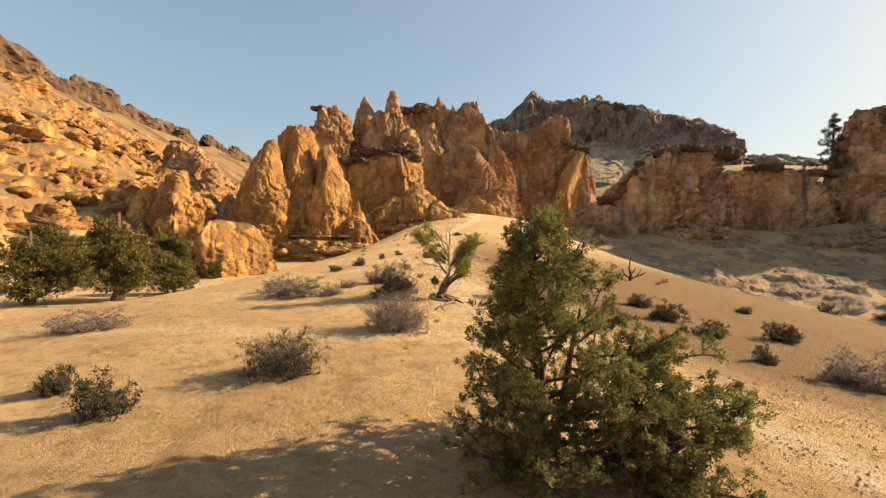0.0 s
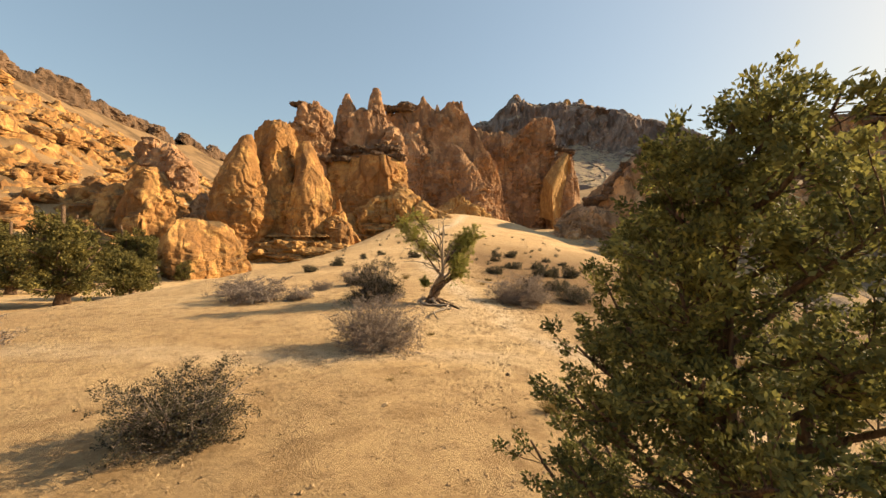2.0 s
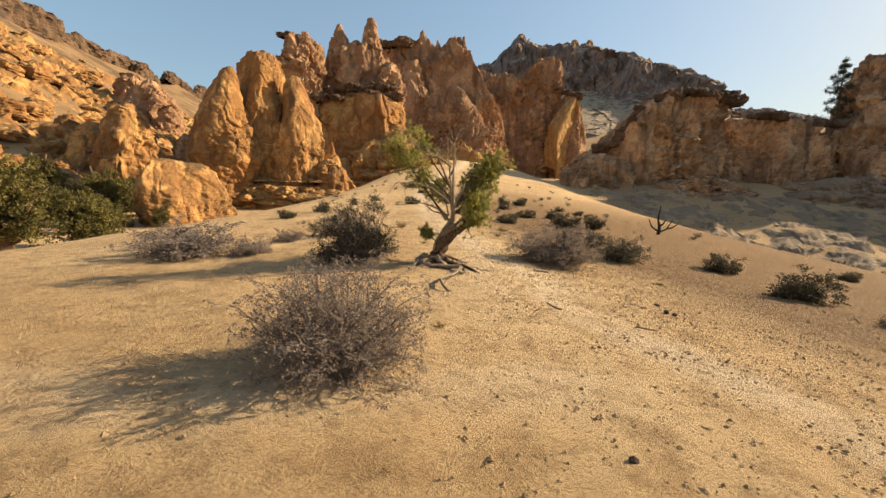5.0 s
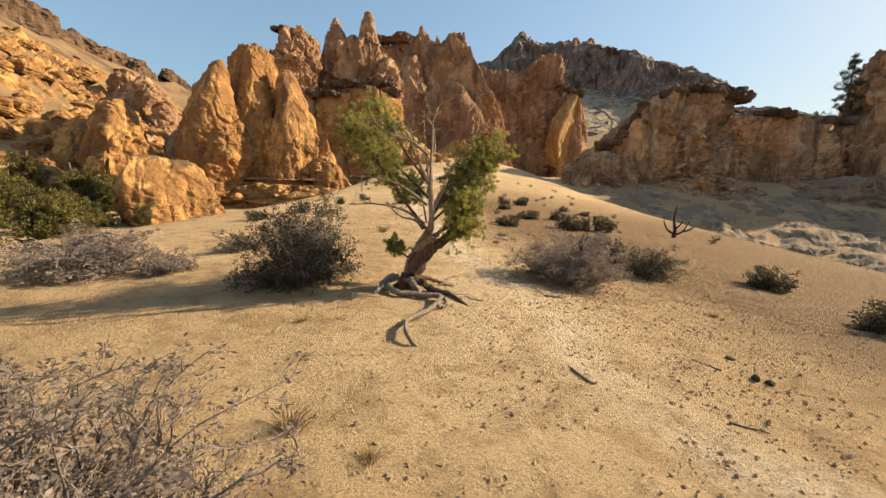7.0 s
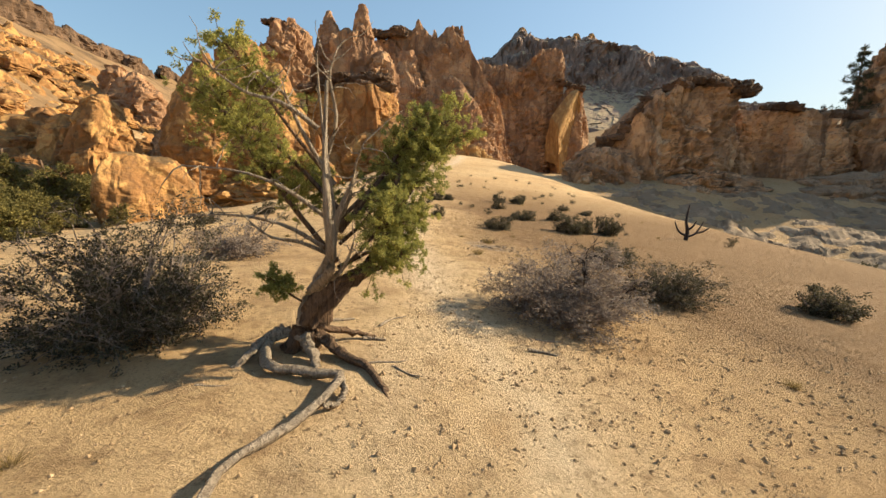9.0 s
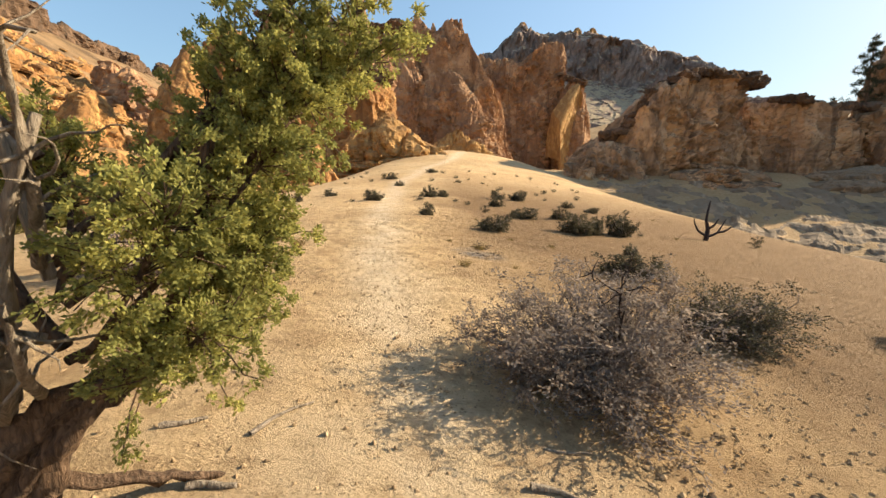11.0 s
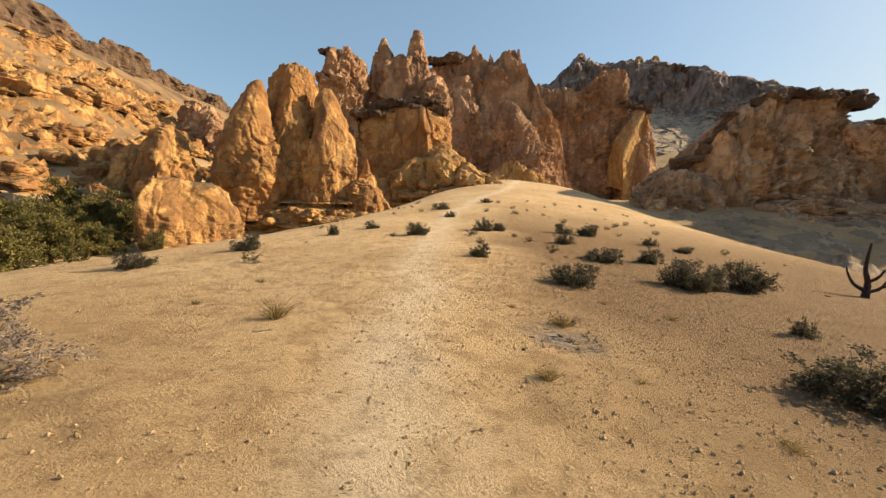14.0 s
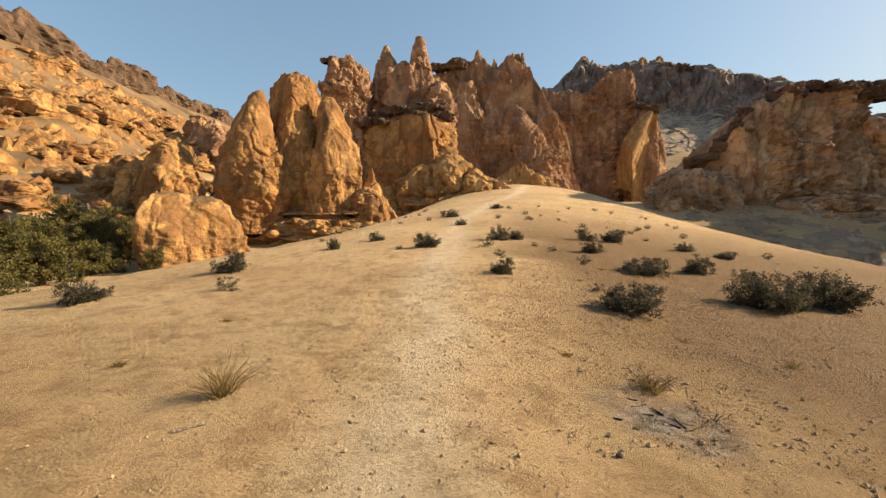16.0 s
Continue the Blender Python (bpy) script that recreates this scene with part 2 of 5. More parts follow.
def grid_faces(rows, cols, closed=False):
    i, j = np.meshgrid(np.arange(rows - 1), np.arange(cols if closed else cols - 1), indexing="ij")
    k = (j + 1) % cols
    return np.stack([i * cols + j, i * cols + k, (i + 1) * cols + k, (i + 1) * cols + j], -1).reshape(-1, 4)


def tube(pts, radii, sides=6, rng=None, rough=0.0, flute=0.0):
    pts = np.asarray(pts, float)
    radii = np.asarray(radii, float)
    tan = unit(np.gradient(pts, axis=0))
    ref = np.where(np.abs(tan[:, 2:3]) > 0.9, [[1.0, 0, 0]], [[0, 0, 1.0]])
    a = unit(np.cross(tan, ref))
    b = np.cross(tan, a)
    th = np.linspace(0, 2 * math.pi, sides, endpoint=False)
    r = radii[:, None] * np.ones(sides)
    if rng is not None and rough:
        r = r * (1 + rough * rng.normal(size=r.shape))
    if flute:
        r = r * (1 + flute * np.sin(3 * th + 0.7 * np.arange(len(pts))[:, None] * 0.4) * 0.6 + flute * 0.5 * np.sin(7 * th + 1.3))
    ring = pts[:, None] + r[..., None] * (np.cos(th)[None, :, None] * a[:, None] + np.sin(th)[None, :, None] * b[:, None])
    v = ring.reshape(-1, 3)
    f = grid_faces(len(pts), sides, True)
    last = (len(pts) - 1) * sides
    half = sides // 2
    cap = [[last + i, last + i + 1, last + sides - 2 - i, last + sides - 1 - i] for i in range(max(1, half - 1))] if sides >= 4 else [[last, last + 1, last + 2, last + 2]]
    return v, np.concatenate([f, np.array(cap)])


def spline(pts, n):
    """A smooth line through a few points."""
    p = np.asarray(pts, float)
    p = np.vstack([2 * p[0] - p[1], p, 2 * p[-1] - p[-2]])
    out = []
    for t in np.linspace(0, len(p) - 3 - 1e-6, n):
        i = int(t)
        u = t - i
        a, b, c, d = p[i:i + 4]
        out.append(0.5 * (2 * b + (c - a) * u + (2 * a - 5 * b + 4 * c - d) * u * u + (3 * b - a - 3 * c + d) * u ** 3))
    return np.array(out)


def shoot(rng, start, heading, length, n=7, wander=0.25, rise=0.0):
    """A growing, wandering line."""
    p, d, out = np.array(start, float), unit(np.array(heading, float)), []
    for _ in range(n):
        out.append(p.copy())
        p = p + d * length / (n - 1)
        d = unit(d + wander * rng.normal(size=3) + np.array([0, 0, rise]))
    return np.array(out)


def sprays(rng, centres, headings, count, length, width, spread):
    """Narrow leaf blades in sprays round given places."""
    c = np.repeat(centres, count, 0)
    d = unit(np.repeat(headings, count, 0) + spread * rng.normal(size=(len(c), 3)))
    c = c + rng.normal(size=c.shape) * length * 0.55
    ln = length * rng.uniform(0.6, 1.3, (len(c), 1))
    side = unit(np.cross(d, rng.normal(size=c.shape)))
    w = width * rng.uniform(0.7, 1.3, (len(c), 1))
    mid = c + d * ln * 0.55
    v = np.stack([c, mid - side * w, c + d * ln, mid + side * w], 1).reshape(-1, 3)
    return v, np.arange(len(c) * 4).reshape(-1, 4)


# ---- the lie of the land ----
def mound(x, y):
    u = np.clip(y, -25, 130) / 30
    crest = -0.2404 - 0.7876 * u + 1.2584 * u * u - 0.0646 * u ** 3
    d = x - (-2.7814 + 2.8271 * u - 0.036 * u * u)
    r, l = np.maximum(d, 0), np.maximum(-d, 0)
    z = crest - 0.1216 * (np.sqrt(r * r + 7.34) - 2.71) - 0.0638 * (np.sqrt(l * l + 435.7) - 20.87)
    z = z - 0.50 * softplus(r - 34.5 + 5.35 * u, 3) - 0.48 * softplus(l - 16.6 + 2.31 * u, 3)
    return z - 0.45 * softplus(y - 108, 4)


def valley(x, y):
    p = np.stack([x, y, 0 * x], -1)
    left = -2.5 - 0.02 * np.clip(y - 25, 0, 40) + 0.17 * (softplus(y - 60, 4) - softplus(y - 112, 4))
    slope = 0.535 * softplus(-x - 58, 5) - 0.80 * softplus(-x - 204, 5)
    left = left + slope * (1 + 0.05 * vnoise(p / 60, 5)) + np.clip(slope / 8, 0, 1) * (2.2 * fbm(p / 17, 4, 8) + np.clip(vnoise(p / 30 + 4, 3), 0, 1) * 3)
    right = -8 + 0.45 * (softplus(y - 62, 3) - softplus(y - 92, 3)) + 0.8 * fbm(p / 9, 3, 12) + 0.25 * softplus(x - 150, 8) - 0.25 * softplus(x - 260, 8)
    s = 1 / (1 + np.exp(-(x - 22) / 3))
    open_side = 1 / (1 + np.exp(-np.clip((x + 75) / 12, -40, 40)))
    far = open_side * (0.20 * softplus(y - 190, 15) - 0.20 * softplus(y - 900, 40)) + (15 + 5 * fbm(p / 22, 3, 16)) * np.exp(-((x - 112) / 55) ** 2 - ((y - 260) / 50) ** 2)
    back = 0.12 * softplus(-y - 40, 15) - 0.12 * softplus(-y - 240, 15)
    return left * (1 - s) + right * s + far + back + 1.2 * vnoise(p / 45, 2) * np.clip((np.hypot(x, y) - 60) / 60, 0, 1)


def height(x, y):
    x, y = np.asarray(x, float), np.asarray(y, float)
    z = mound(x, y) + softplus(valley(x, y) - mound(x, y), 0.5)
    p = np.stack([x, y, 0 * x], -1)
    return z + 0.05 * vnoise(p / 2.7, 21) + 0.02 * fbm(p / 0.6, 3, 31)


def on_ground(x, y, sink=0.02):
    return (x, y, float(height(x, y)) - sink)


TRAIL_Y = (-8.0, 4.9, 7.6, 8.5, 9.3, 10.5, 11.4, 13.2, 14.4, 15.3, 16.3, 18.3, 20.0, 22.0, 26.0, 33.0, 46.6, 64.7, 79.6, 98.0)
TRAIL_X = (7.0, 4.5, 3.4, 3.0, 2.5, 1.97, 1.75, 1.62, 1.46, 1.32, 1.12, 0.88, 0.62, 0.42, 0.0, -0.5, -0.75, 1.2, 5.3, 8.5)


def trail(y):
    return np.interp(y, TRAIL_Y, TRAIL_X)


def stretch(a, b, step):
    return np.arange(a, b, step)


def build_ground():
    xs = np.concatenate([-np.geomspace(26, 1800, 74)[::-1], stretch(-25.5, -6, 0.45), stretch(-6, 8, 0.11), stretch(8, 30, 0.4), np.geomspace(30.5, 1800, 74)])
    ys = np.concatenate([-np.geomspace(3, 900, 34)[::-1], stretch(-2.6, 1.5, 0.25), stretch(1.5, 26, 0.11), stretch(26, 60, 0.4), stretch(60, 125, 1.1), np.geomspace(126, 2600, 62)])
    x, y = np.meshgrid(xs, ys)
    z = height(x, y)
    p = np.stack([x, y, z], -1).reshape(-1, 3)
    near = np.exp(-np.clip(np.hypot(p[:, 0], p[:, 1] - 12) - 18, 0, None) / 4)
    p[:, 2] += near * (0.011 * fbm(p / 0.24, 3, 40) + 0.020 * np.clip(fbm(p / 0.45 + 9, 3, 44), 0, 2))
    me = mesh("ground", p, grid_faces(len(ys), len(xs)), SOIL, True)
    width = 0.52 + 0.008 * np.abs(p[:, 1])
    off = np.abs(p[:, 0] - trail(p[:, 1]) + 0.22 * vnoise(p / 2.3, 9) + 0.10 * vnoise(p / 0.6, 10)) / width
    worn = np.clip(1.2 - 0.85 * off, 0, 1) ** 1.5 * (p[:, 1] > -8) * (p[:, 1] < 98)
    cross = np.abs(p[:, 1] - (8.6 + 0.12 * np.abs(p[:, 0] + 1.5) + 0.25 * vnoise(p / 1.9, 14))) / (0.45 + 0.05 * np.abs(p[:, 0]))
    worn = np.maximum(worn, 0.6 * np.clip(1.2 - cross, 0, 1) * np.clip((2.2 - p[:, 0]) / 1.5, 0, 1) * (p[:, 0] > -14))
    dusty = np.exp(-((p[:, 0] - 1.3) / 1.3) ** 2 - ((p[:, 1] - 13.6) / 2.6) ** 2)
    worn = np.maximum(worn, 0.75 * dusty)
    scree = np.clip((-p[:, 0] - 62) / 12, 0, 1) * (p[:, 1] > 0)
    scree = np.maximum(scree, np.clip((p[:, 1] - 200) / 60, 0, 0.6))
    # browner soil to the right of the trail, with weak scattered patches elsewhere
    browner = np.clip((p[:, 0] - trail(p[:, 1]) - 1.2 + 0.9 * vnoise(p / 2.1, 50)) / 3.0, 0, 1) * np.clip((62 - p[:, 1]) / 25, 0, 1)
    browner = np.maximum(0.97 * browner * (1 - worn), 0.16 * np.clip(vnoise(p / 3.1 + 6, 52) * 2.2, 0, 1) * (1 - worn))
    scree = np.maximum(scree, 0.5 * np.clip((p[:, 0] - 26) / 8, 0, 1) * np.clip((p[:, 1] - 40) / 12, 0, 1))
    ash = np.clip(1.3 - np.hypot((p[:, 0] - 2.55) / 0.48, (p[:, 1] - 21.1) / 0.45) + 0.5 * fbm(p / 0.3, 3, 60), 0, 1)
    for name, values in (("scree", scree), ("browner", browner), ("ash", ash)):
        extra = me.attributes.new(name, "FLOAT", "POINT")
        extra.data.foreach_set("value", values.astype(np.float32))
    at = me.attributes.new("trodden", "FLOAT", "POINT")
    at.data.foreach_set("value", worn.astype(np.float32))
    tagged(new("ground", me), "sandy ash soil ridge with pale trodden trail", "ground", kind="structure")


build_ground()


# ---- rocks ----
TOWER = ((0, 0.80), (0.10, 0.86), (0.22, 1.0), (0.40, 0.99), (0.6, 0.86), (0.8, 0.62), (0.93, 0.38), (1.0, 0.16))
BLOCK = ((0, 1.06), (0.2, 1.0), (0.6, 0.97), (0.88, 0.92), (1.0, 0.80))
CONE = ((0, 1.0), (0.3, 0.78), (0.6, 0.48), (0.85, 0.22), (1.0, 0.06))
SPIRE = ((0, 1.0), (0.3, 0.85), (0.6, 0.62), (0.85, 0.5), (1.0, 0.25))
DOME = ((0, 0.94), (0.25, 1.0), (0.55, 0.95), (0.8, 0.75), (0.94, 0.5), (1.0, 0.3))


def crag_mesh(name, base, top, rx, ry, profile, material, lean=0.0, turn=0.0, seed=1, rough=1.0, box=2.6, strata=0.5, nt=150, nv=140, leany=0.0, detail=0.32, cuts=5, cut=0.16, crack=1.0, crest=None, chunk=1.0, jag=0.0):
    """A weathered rock body: stacked rings, broken along joints, ledged and worn. Local to its foot.
    profile: height, width and, if given, sideways shift; crest: its skyline along the length."""
    h = top - base
    v = np.linspace(0, 1, nv)
    cap = np.linspace(1, 0, 14 if nv > 30 else 7)[1:]
    prof = np.array(profile)
    k = np.ones(7) / 7
    scale = np.convolve(np.pad(np.interp(v, prof[:, 0], prof[:, 1]), 3, mode="edge"), k, "valid")
    scale = np.concatenate([scale, scale[-1] * cap])
    shift = np.interp(np.concatenate([v, np.ones(len(cap))]), prof[:, 0], prof[:, 2]) if prof.shape[1] > 2 else 0 * scale
    zz = np.concatenate([v * h, h + 0.06 * min(rx, ry) * (1 - cap ** 2)])
    th = np.linspace(0, 2 * math.pi, nt, endpoint=False)
    r = (np.abs(np.cos(th)) ** box + np.abs(np.sin(th)) ** box) ** (-1 / box)
    cx, sx = np.cos(th) * r, np.sin(th) * r
    w = np.concatenate([v, np.ones(len(cap))])[:, None]
    x = rx * scale[:, None] * cx
    y = ry * scale[:, None] * sx
    z = zz[:, None] * np.ones(nt)
    if crest:
        line = np.array(crest)
        z = z * np.interp(x / rx, line[:, 0], line[:, 1])
    c, sn = math.cos(radians(turn)), math.sin(radians(turn))
    x, y = x * c - y * sn + lean * w ** 1.5 + shift[:, None], x * sn + y * c + leany * w ** 1.5
    p = np.stack([x, y, z], -1)
    s = min(rx, ry)
    crng = np.random.default_rng(seed + 900)
    for _ in range(cuts):  # flat broken faces
        a, e = crng.uniform(0, 2 * math.pi), crng.uniform(-0.25, 0.55)
        face = np.array([math.cos(a) * math.cos(e), math.sin(a) * math.cos(e), math.sin(e)])
        u = (p - [lean * 0.5, leany * 0.5, 0.5 * h]) / [rx, ry, 0.5 * h]
        over = np.maximum(u @ face - crng.uniform(1 - cut, 0.98), 0)
        p -= (0.92 * over[..., None] * face) * [rx, ry, 0.5 * h]
    q = p / s + seed * 7.7
    ox, oy = cx / rx * s, sx / ry * s
    out = unit(np.stack([ox * c - oy * sn, ox * sn + oy * c, 0 * cx], -1))[None] * np.ones((len(scale), 1, 1))
    warp = 0.25 * np.stack([vnoise(q * 1.6 + 3, seed + 40), vnoise(q * 1.6 + 8, seed + 41), vnoise(q * 1.6 + 13, seed + 42)], -1)
    disp = 0.22 * fbm(q * 0.9, 3, seed)
    f1, f2, mark = worley((q + warp) * np.array([1.5, 1.5, 0.75]), seed + 50)
    worn = np.clip(0.62 + 1.0 * vnoise(q * np.array([0.8, 0.8, 1.1]) + 21, seed + 44), 0.28, 1)
    disp += chunk * (0.19 * mark * np.clip((f2 - f1) / 0.14, 0, 1) - 0.13 * worn * np.clip(1 - (f2 - f1) / 0.11, 0, 1))
    disp -= crack * 0.16 * np.clip(1 - np.abs(vnoise(q * np.array([1.7, 1.7, 0.45]), seed + 3)) * 6, 0, 1)
    zl = (q[..., 2] + 0.35 * fbm(q * 0.8, 2, seed + 6)) * 2.6
    disp += strata * worn * (0.10 * np.clip(np.abs((zl % 1) - 0.5) * 4 - 0.7, -0.4, 0.6) + 0.10 * vnoise(np.stack([0 * zl, 0.4 * q[..., 0], zl * 1.7], -1), seed + 8))
    disp += 0.09 * worn * fbm(q * 3.3, 4, seed + 11, 0.6) - 0.14 * worn * np.clip(vnoise(q * 4.4, seed + 15) - 0.4, 0, 1)
    fade = np.clip(scale / max(scale.max(), 1e-6), 0.0, 1)[:, None]
    p += out * (rough * s * disp * (0.25 + 0.75 * fade))[..., None]
    p[..., 2] += rough * s * w * (0.16 * fbm(q[..., :] * 1.3 + 5, 4, seed + 20, 0.6))
    f1, f2, mark = worley(p / np.array([1.5, 1.5, 1.05]) + warp + seed, seed + 33)
    metre = detail * worn * (0.8 * fbm(p / np.array([1.7, 1.7, 1.1]) + seed, 4, seed + 30, 0.62) + 0.7 * mark * np.clip((f2 - f1) / 0.2, 0, 1) - 0.7 * np.clip(1 - np.abs(vnoise(p / np.array([2.2, 2.2, 4.0]) + seed, seed + 31)) * 6, 0, 1))
    p += out * (metre * np.clip(fade * 1.4, 0, 1))[..., None]
    p[..., 2] += 0.5 * metre * w
    if jag:
        tooth = worley(p / np.array([2.4, 5.0, 60.0]) + 0.7 * warp + seed, seed + 60)
        p[..., 2] += jag * w ** 6 * (tooth[2] + 0.8 * (0.5 - tooth[0]) * 2)
    return mesh(name, p.reshape(-1, 3), grid_faces(len(scale), nt, True), material, False)


def crag(name, label, category, x, y, base, top, rx, ry, profile, material, group="", sink=2.0, **kw):
    me = crag_mesh(name, base - sink, top, rx, ry, profile, material, **kw)
    ob = new(name, me)
    ob.location = (x, y, base - sink)
    return tagged(ob, label, category, group)


def knob(parent, name, x, y, base, top, rx, ry, profile, material, **kw):
    """A part of a rock formation, placed in the world."""
    ob = part(name, crag_mesh(name, base, top, rx, ry, profile, material, **kw), parent)
    ob.location = Vector((x, y, base)) - parent.location
    return ob


PILLAR = "golden weathered tuff pillar standing on an eroded ledge"
LOOK = dict(box=3.0, rough=0.36, strata=0.0, detail=0.30, cuts=9, cut=0.22, crack=0.7, chunk=0.9, nt=170, nv=170)
crag("rock_pillar", PILLAR + ", pointed", "rock pillar", -31.0, 71.5, 2.0, 19.0, 4.75, 5.0, ((0, 0.72, 0), (0.2, 0.80, 0), (0.33, 1.0, 0.1), (0.5, 0.84, 0.2), (0.63, 0.66, 0.1), (0.8, 0.46, 0.4), (0.94, 0.26, 1.0), (1, 0.12, 1.2)), ROCK_GOLD, "three pillars", seed=3, turn=-38, **LOOK)
crag("rock_pillar", PILLAR + ", broad and blunt", "rock pillar", -26.6, 77.5, 3.4, 22.6, 4.25, 5.2, ((0, 0.82), (0.3, 1.0), (0.55, 1.02), (0.8, 0.94), (0.92, 0.74), (1, 0.45)), ROCK_GOLD, "three pillars", lean=-0.2, seed=5, turn=-38, jag=0.5, **LOOK)
crag("rock_pillar", PILLAR + ", slim", "rock pillar", -20.4, 76, 3.4, 19.4, 3.2, 4.4, ((0, 0.95, 0), (0.3, 1.0, 0), (0.5, 0.92, -0.1), (0.7, 0.64, -0.6), (0.9, 0.38, -1.0), (1, 0.16, -1.2)), ROCK_GOLD, "three pillars", seed=8, turn=-38, **LOOK)
crag("rock_ledge", "golden tuff rib joining two pillars at their foot", "rock ledge", -23.4, 75.6, 3.0, 11.8, 4.6, 3.6, DOME, ROCK_GOLD, seed=12, rough=0.6, strata=0.2, turn=-20)
ledge = thing("rock_ledge", (-25, 74.5, -2), "pale layered tuff ledge with wind-worn hollows", "rock ledge")
lrng = np.random.default_rng(77)
for i in range(6):
    knob(ledge, "layer", -25.0 + lrng.uniform(-0.8, 0.8), 74.6 + 0.3 * i + lrng.uniform(-0.5, 0.5), -2.5 + 1.0 * i, -0.8 + 1.0 * i, 12.6 - 0.5 * i + lrng.uniform(-0.6, 0.6), 6.6 - 0.35 * i, CONE if i > 3 else DOME, ROCK_PALE, seed=200 + i, rough=0.45, strata=0.6, nt=240, nv=26, box=2.4, detail=0.75)
crag("rock_ledge", "low rounded tuff shelf at the pillars' foot", "rock ledge", -16.6, 80, 0.4, 9.0, 4.6, 4.2, CONE, ROCK_GOLD, seed=14, rough=1.0, strata=0.8)
crag("boulder", "rusty tuff boulder beside a layered ledge", "boulder", -16.0, 75.5, 1.5, 6.2, 2.3, 2.2, DOME, ROCK_GOLD, seed=15, rough=0.6, strata=0.2, sink=1.2, nt=90, nv=70)
crag("boulder", "large rounded golden tuff boulder beside a gully", "boulder", -29.8, 56.5, -3.6, 4.3, 4.2, 5.0, ((0, 1.1, 0.5), (0.35, 1.06, 0.2), (0.7, 0.98, 0), (0.9, 0.88, -0.1), (1.0, 0.72, -0.2)), ROCK_GOLD, seed=17, turn=-40, crest=((-1, 1.0), (0.3, 1.0), (1, 0.86)), **LOOK)
crag("boulder", "low broken foot of a tuff boulder", "boulder", -25.9, 58.5, -3.0, 0.8, 3.4, 2.6, CONE, ROCK_GOLD, seed=19, rough=0.9)


def rim_caps(parent, x0, x1, y, crest, count, size, seed, overhang=2.0):
    """Dark crumbling cap stones along the top edge of a rock wall."""
    crng = np.random.default_rng(seed)
    line = np.array(crest)
    for i in range(count):
        x = x0 + (x1 - x0) * (i + crng.uniform(0.2, 0.8)) / count
        z = float(np.interp(x, line[:, 0], line[:, 1]))
        r = size * crng.uniform(0.6, 1.25)
        knob(parent, "cap", x, y - overhang * crng.uniform(0.3, 1.0), z - 0.75 * r, z + r * crng.uniform(0.15, 0.5), 1.35 * r, 1.1 * r, ((0, 0.7), (0.35, 0.9), (0.7, 1.0), (1, 0.75)), ROCK_RIM, seed=seed + i, rough=0.9, nt=60, nv=32, detail=0.35, strata=1.2, turn=crng.uniform(-40, 40))


butte = thing("rock_butte", (-14, 102, 6), "rust-brown tuff butte with twin spires and ledges", "rock butte")
knob(butte, "buttress", -27.2, 98, 5, 32.4, 5.6, 6.0, ((0, 1.1), (0.5, 1.05), (0.8, 0.95), (1, 0.75)), ROCK_RED, seed=22, rough=0.7, jag=0.8)
rim_caps(butte, -30.0, -23.6, 97.5, ((-32, 31.2), (-29.5, 33.4), (-27, 32.6), (-23, 30.6)), 8, 1.15, 610, 0.8)
knob(butte, "body", -15.4, 105, 5, 33.2, 8.6, 7.5, ((0, 1.1), (0.5, 1.05), (0.75, 1.0), (1, 0.82)), ROCK_RED, seed=24, rough=0.65, nt=190, box=3.5, crest=((-1, 0.9), (-0.6, 0.98), (0.5, 1.0), (0.75, 0.93), (1, 0.86)), jag=0.8)
knob(butte, "spire", -19.4, 103.5, 26, 37.6, 3.5, 3.4, ((0, 1), (0.35, 0.85), (0.6, 0.62), (0.85, 0.36), (1, 0.14)), ROCK_RED, seed=26, rough=0.5, cuts=3)
knob(butte, "spire", -12.8, 104, 29, 39.2, 2.4, 2.5, ((0, 1.15), (0.35, 0.95), (0.6, 0.80), (0.85, 0.55), (1, 0.28)), ROCK_RED, seed=28, rough=0.45, lean=0.3, cuts=3)
knob(butte, "shoulder", -8.3, 101.5, 19, 29.4, 3.0, 3.6, DOME, ROCK_RED, seed=29, rough=0.8, nt=110, nv=90)
knob(butte, "shelf", -13.6, 97.5, 5, 20.6, 9.4, 6.0, BLOCK, ROCK_GOLD, seed=30, rough=0.5, strata=0.5, nt=200, box=3.6)
rim_caps(butte, -23.0, -6.0, 97.5, ((-23, 20.2), (-6, 21.2)), 14, 1.3, 640, 3.6)
rim_caps(butte, -21.0, -7.0, 99.5, ((-21, 22.6), (-7, 23.6)), 10, 1.4, 670, 3.0)
for i in range(4):
    knob(butte, "layer", -9.5 + lrng.uniform(-1.5, 1.5), 95.0 + 0.6 * i, 1.5 + 2.1 * i, 4.0 + 2.2 * i, 15.5 - 2.0 * i, 8.5 - 0.9 * i, DOME, ROCK_PALE, seed=240 + i, rough=0.50, strata=0.6, nt=220, nv=24, detail=0.8)
knob(butte, "skirt", -7.0, 94, 1.0, 13.5, 18.0, 8.5, CONE, ROCK_PALE, seed=33, rough=0.9, strata=1.0, nt=240, detail=0.7)

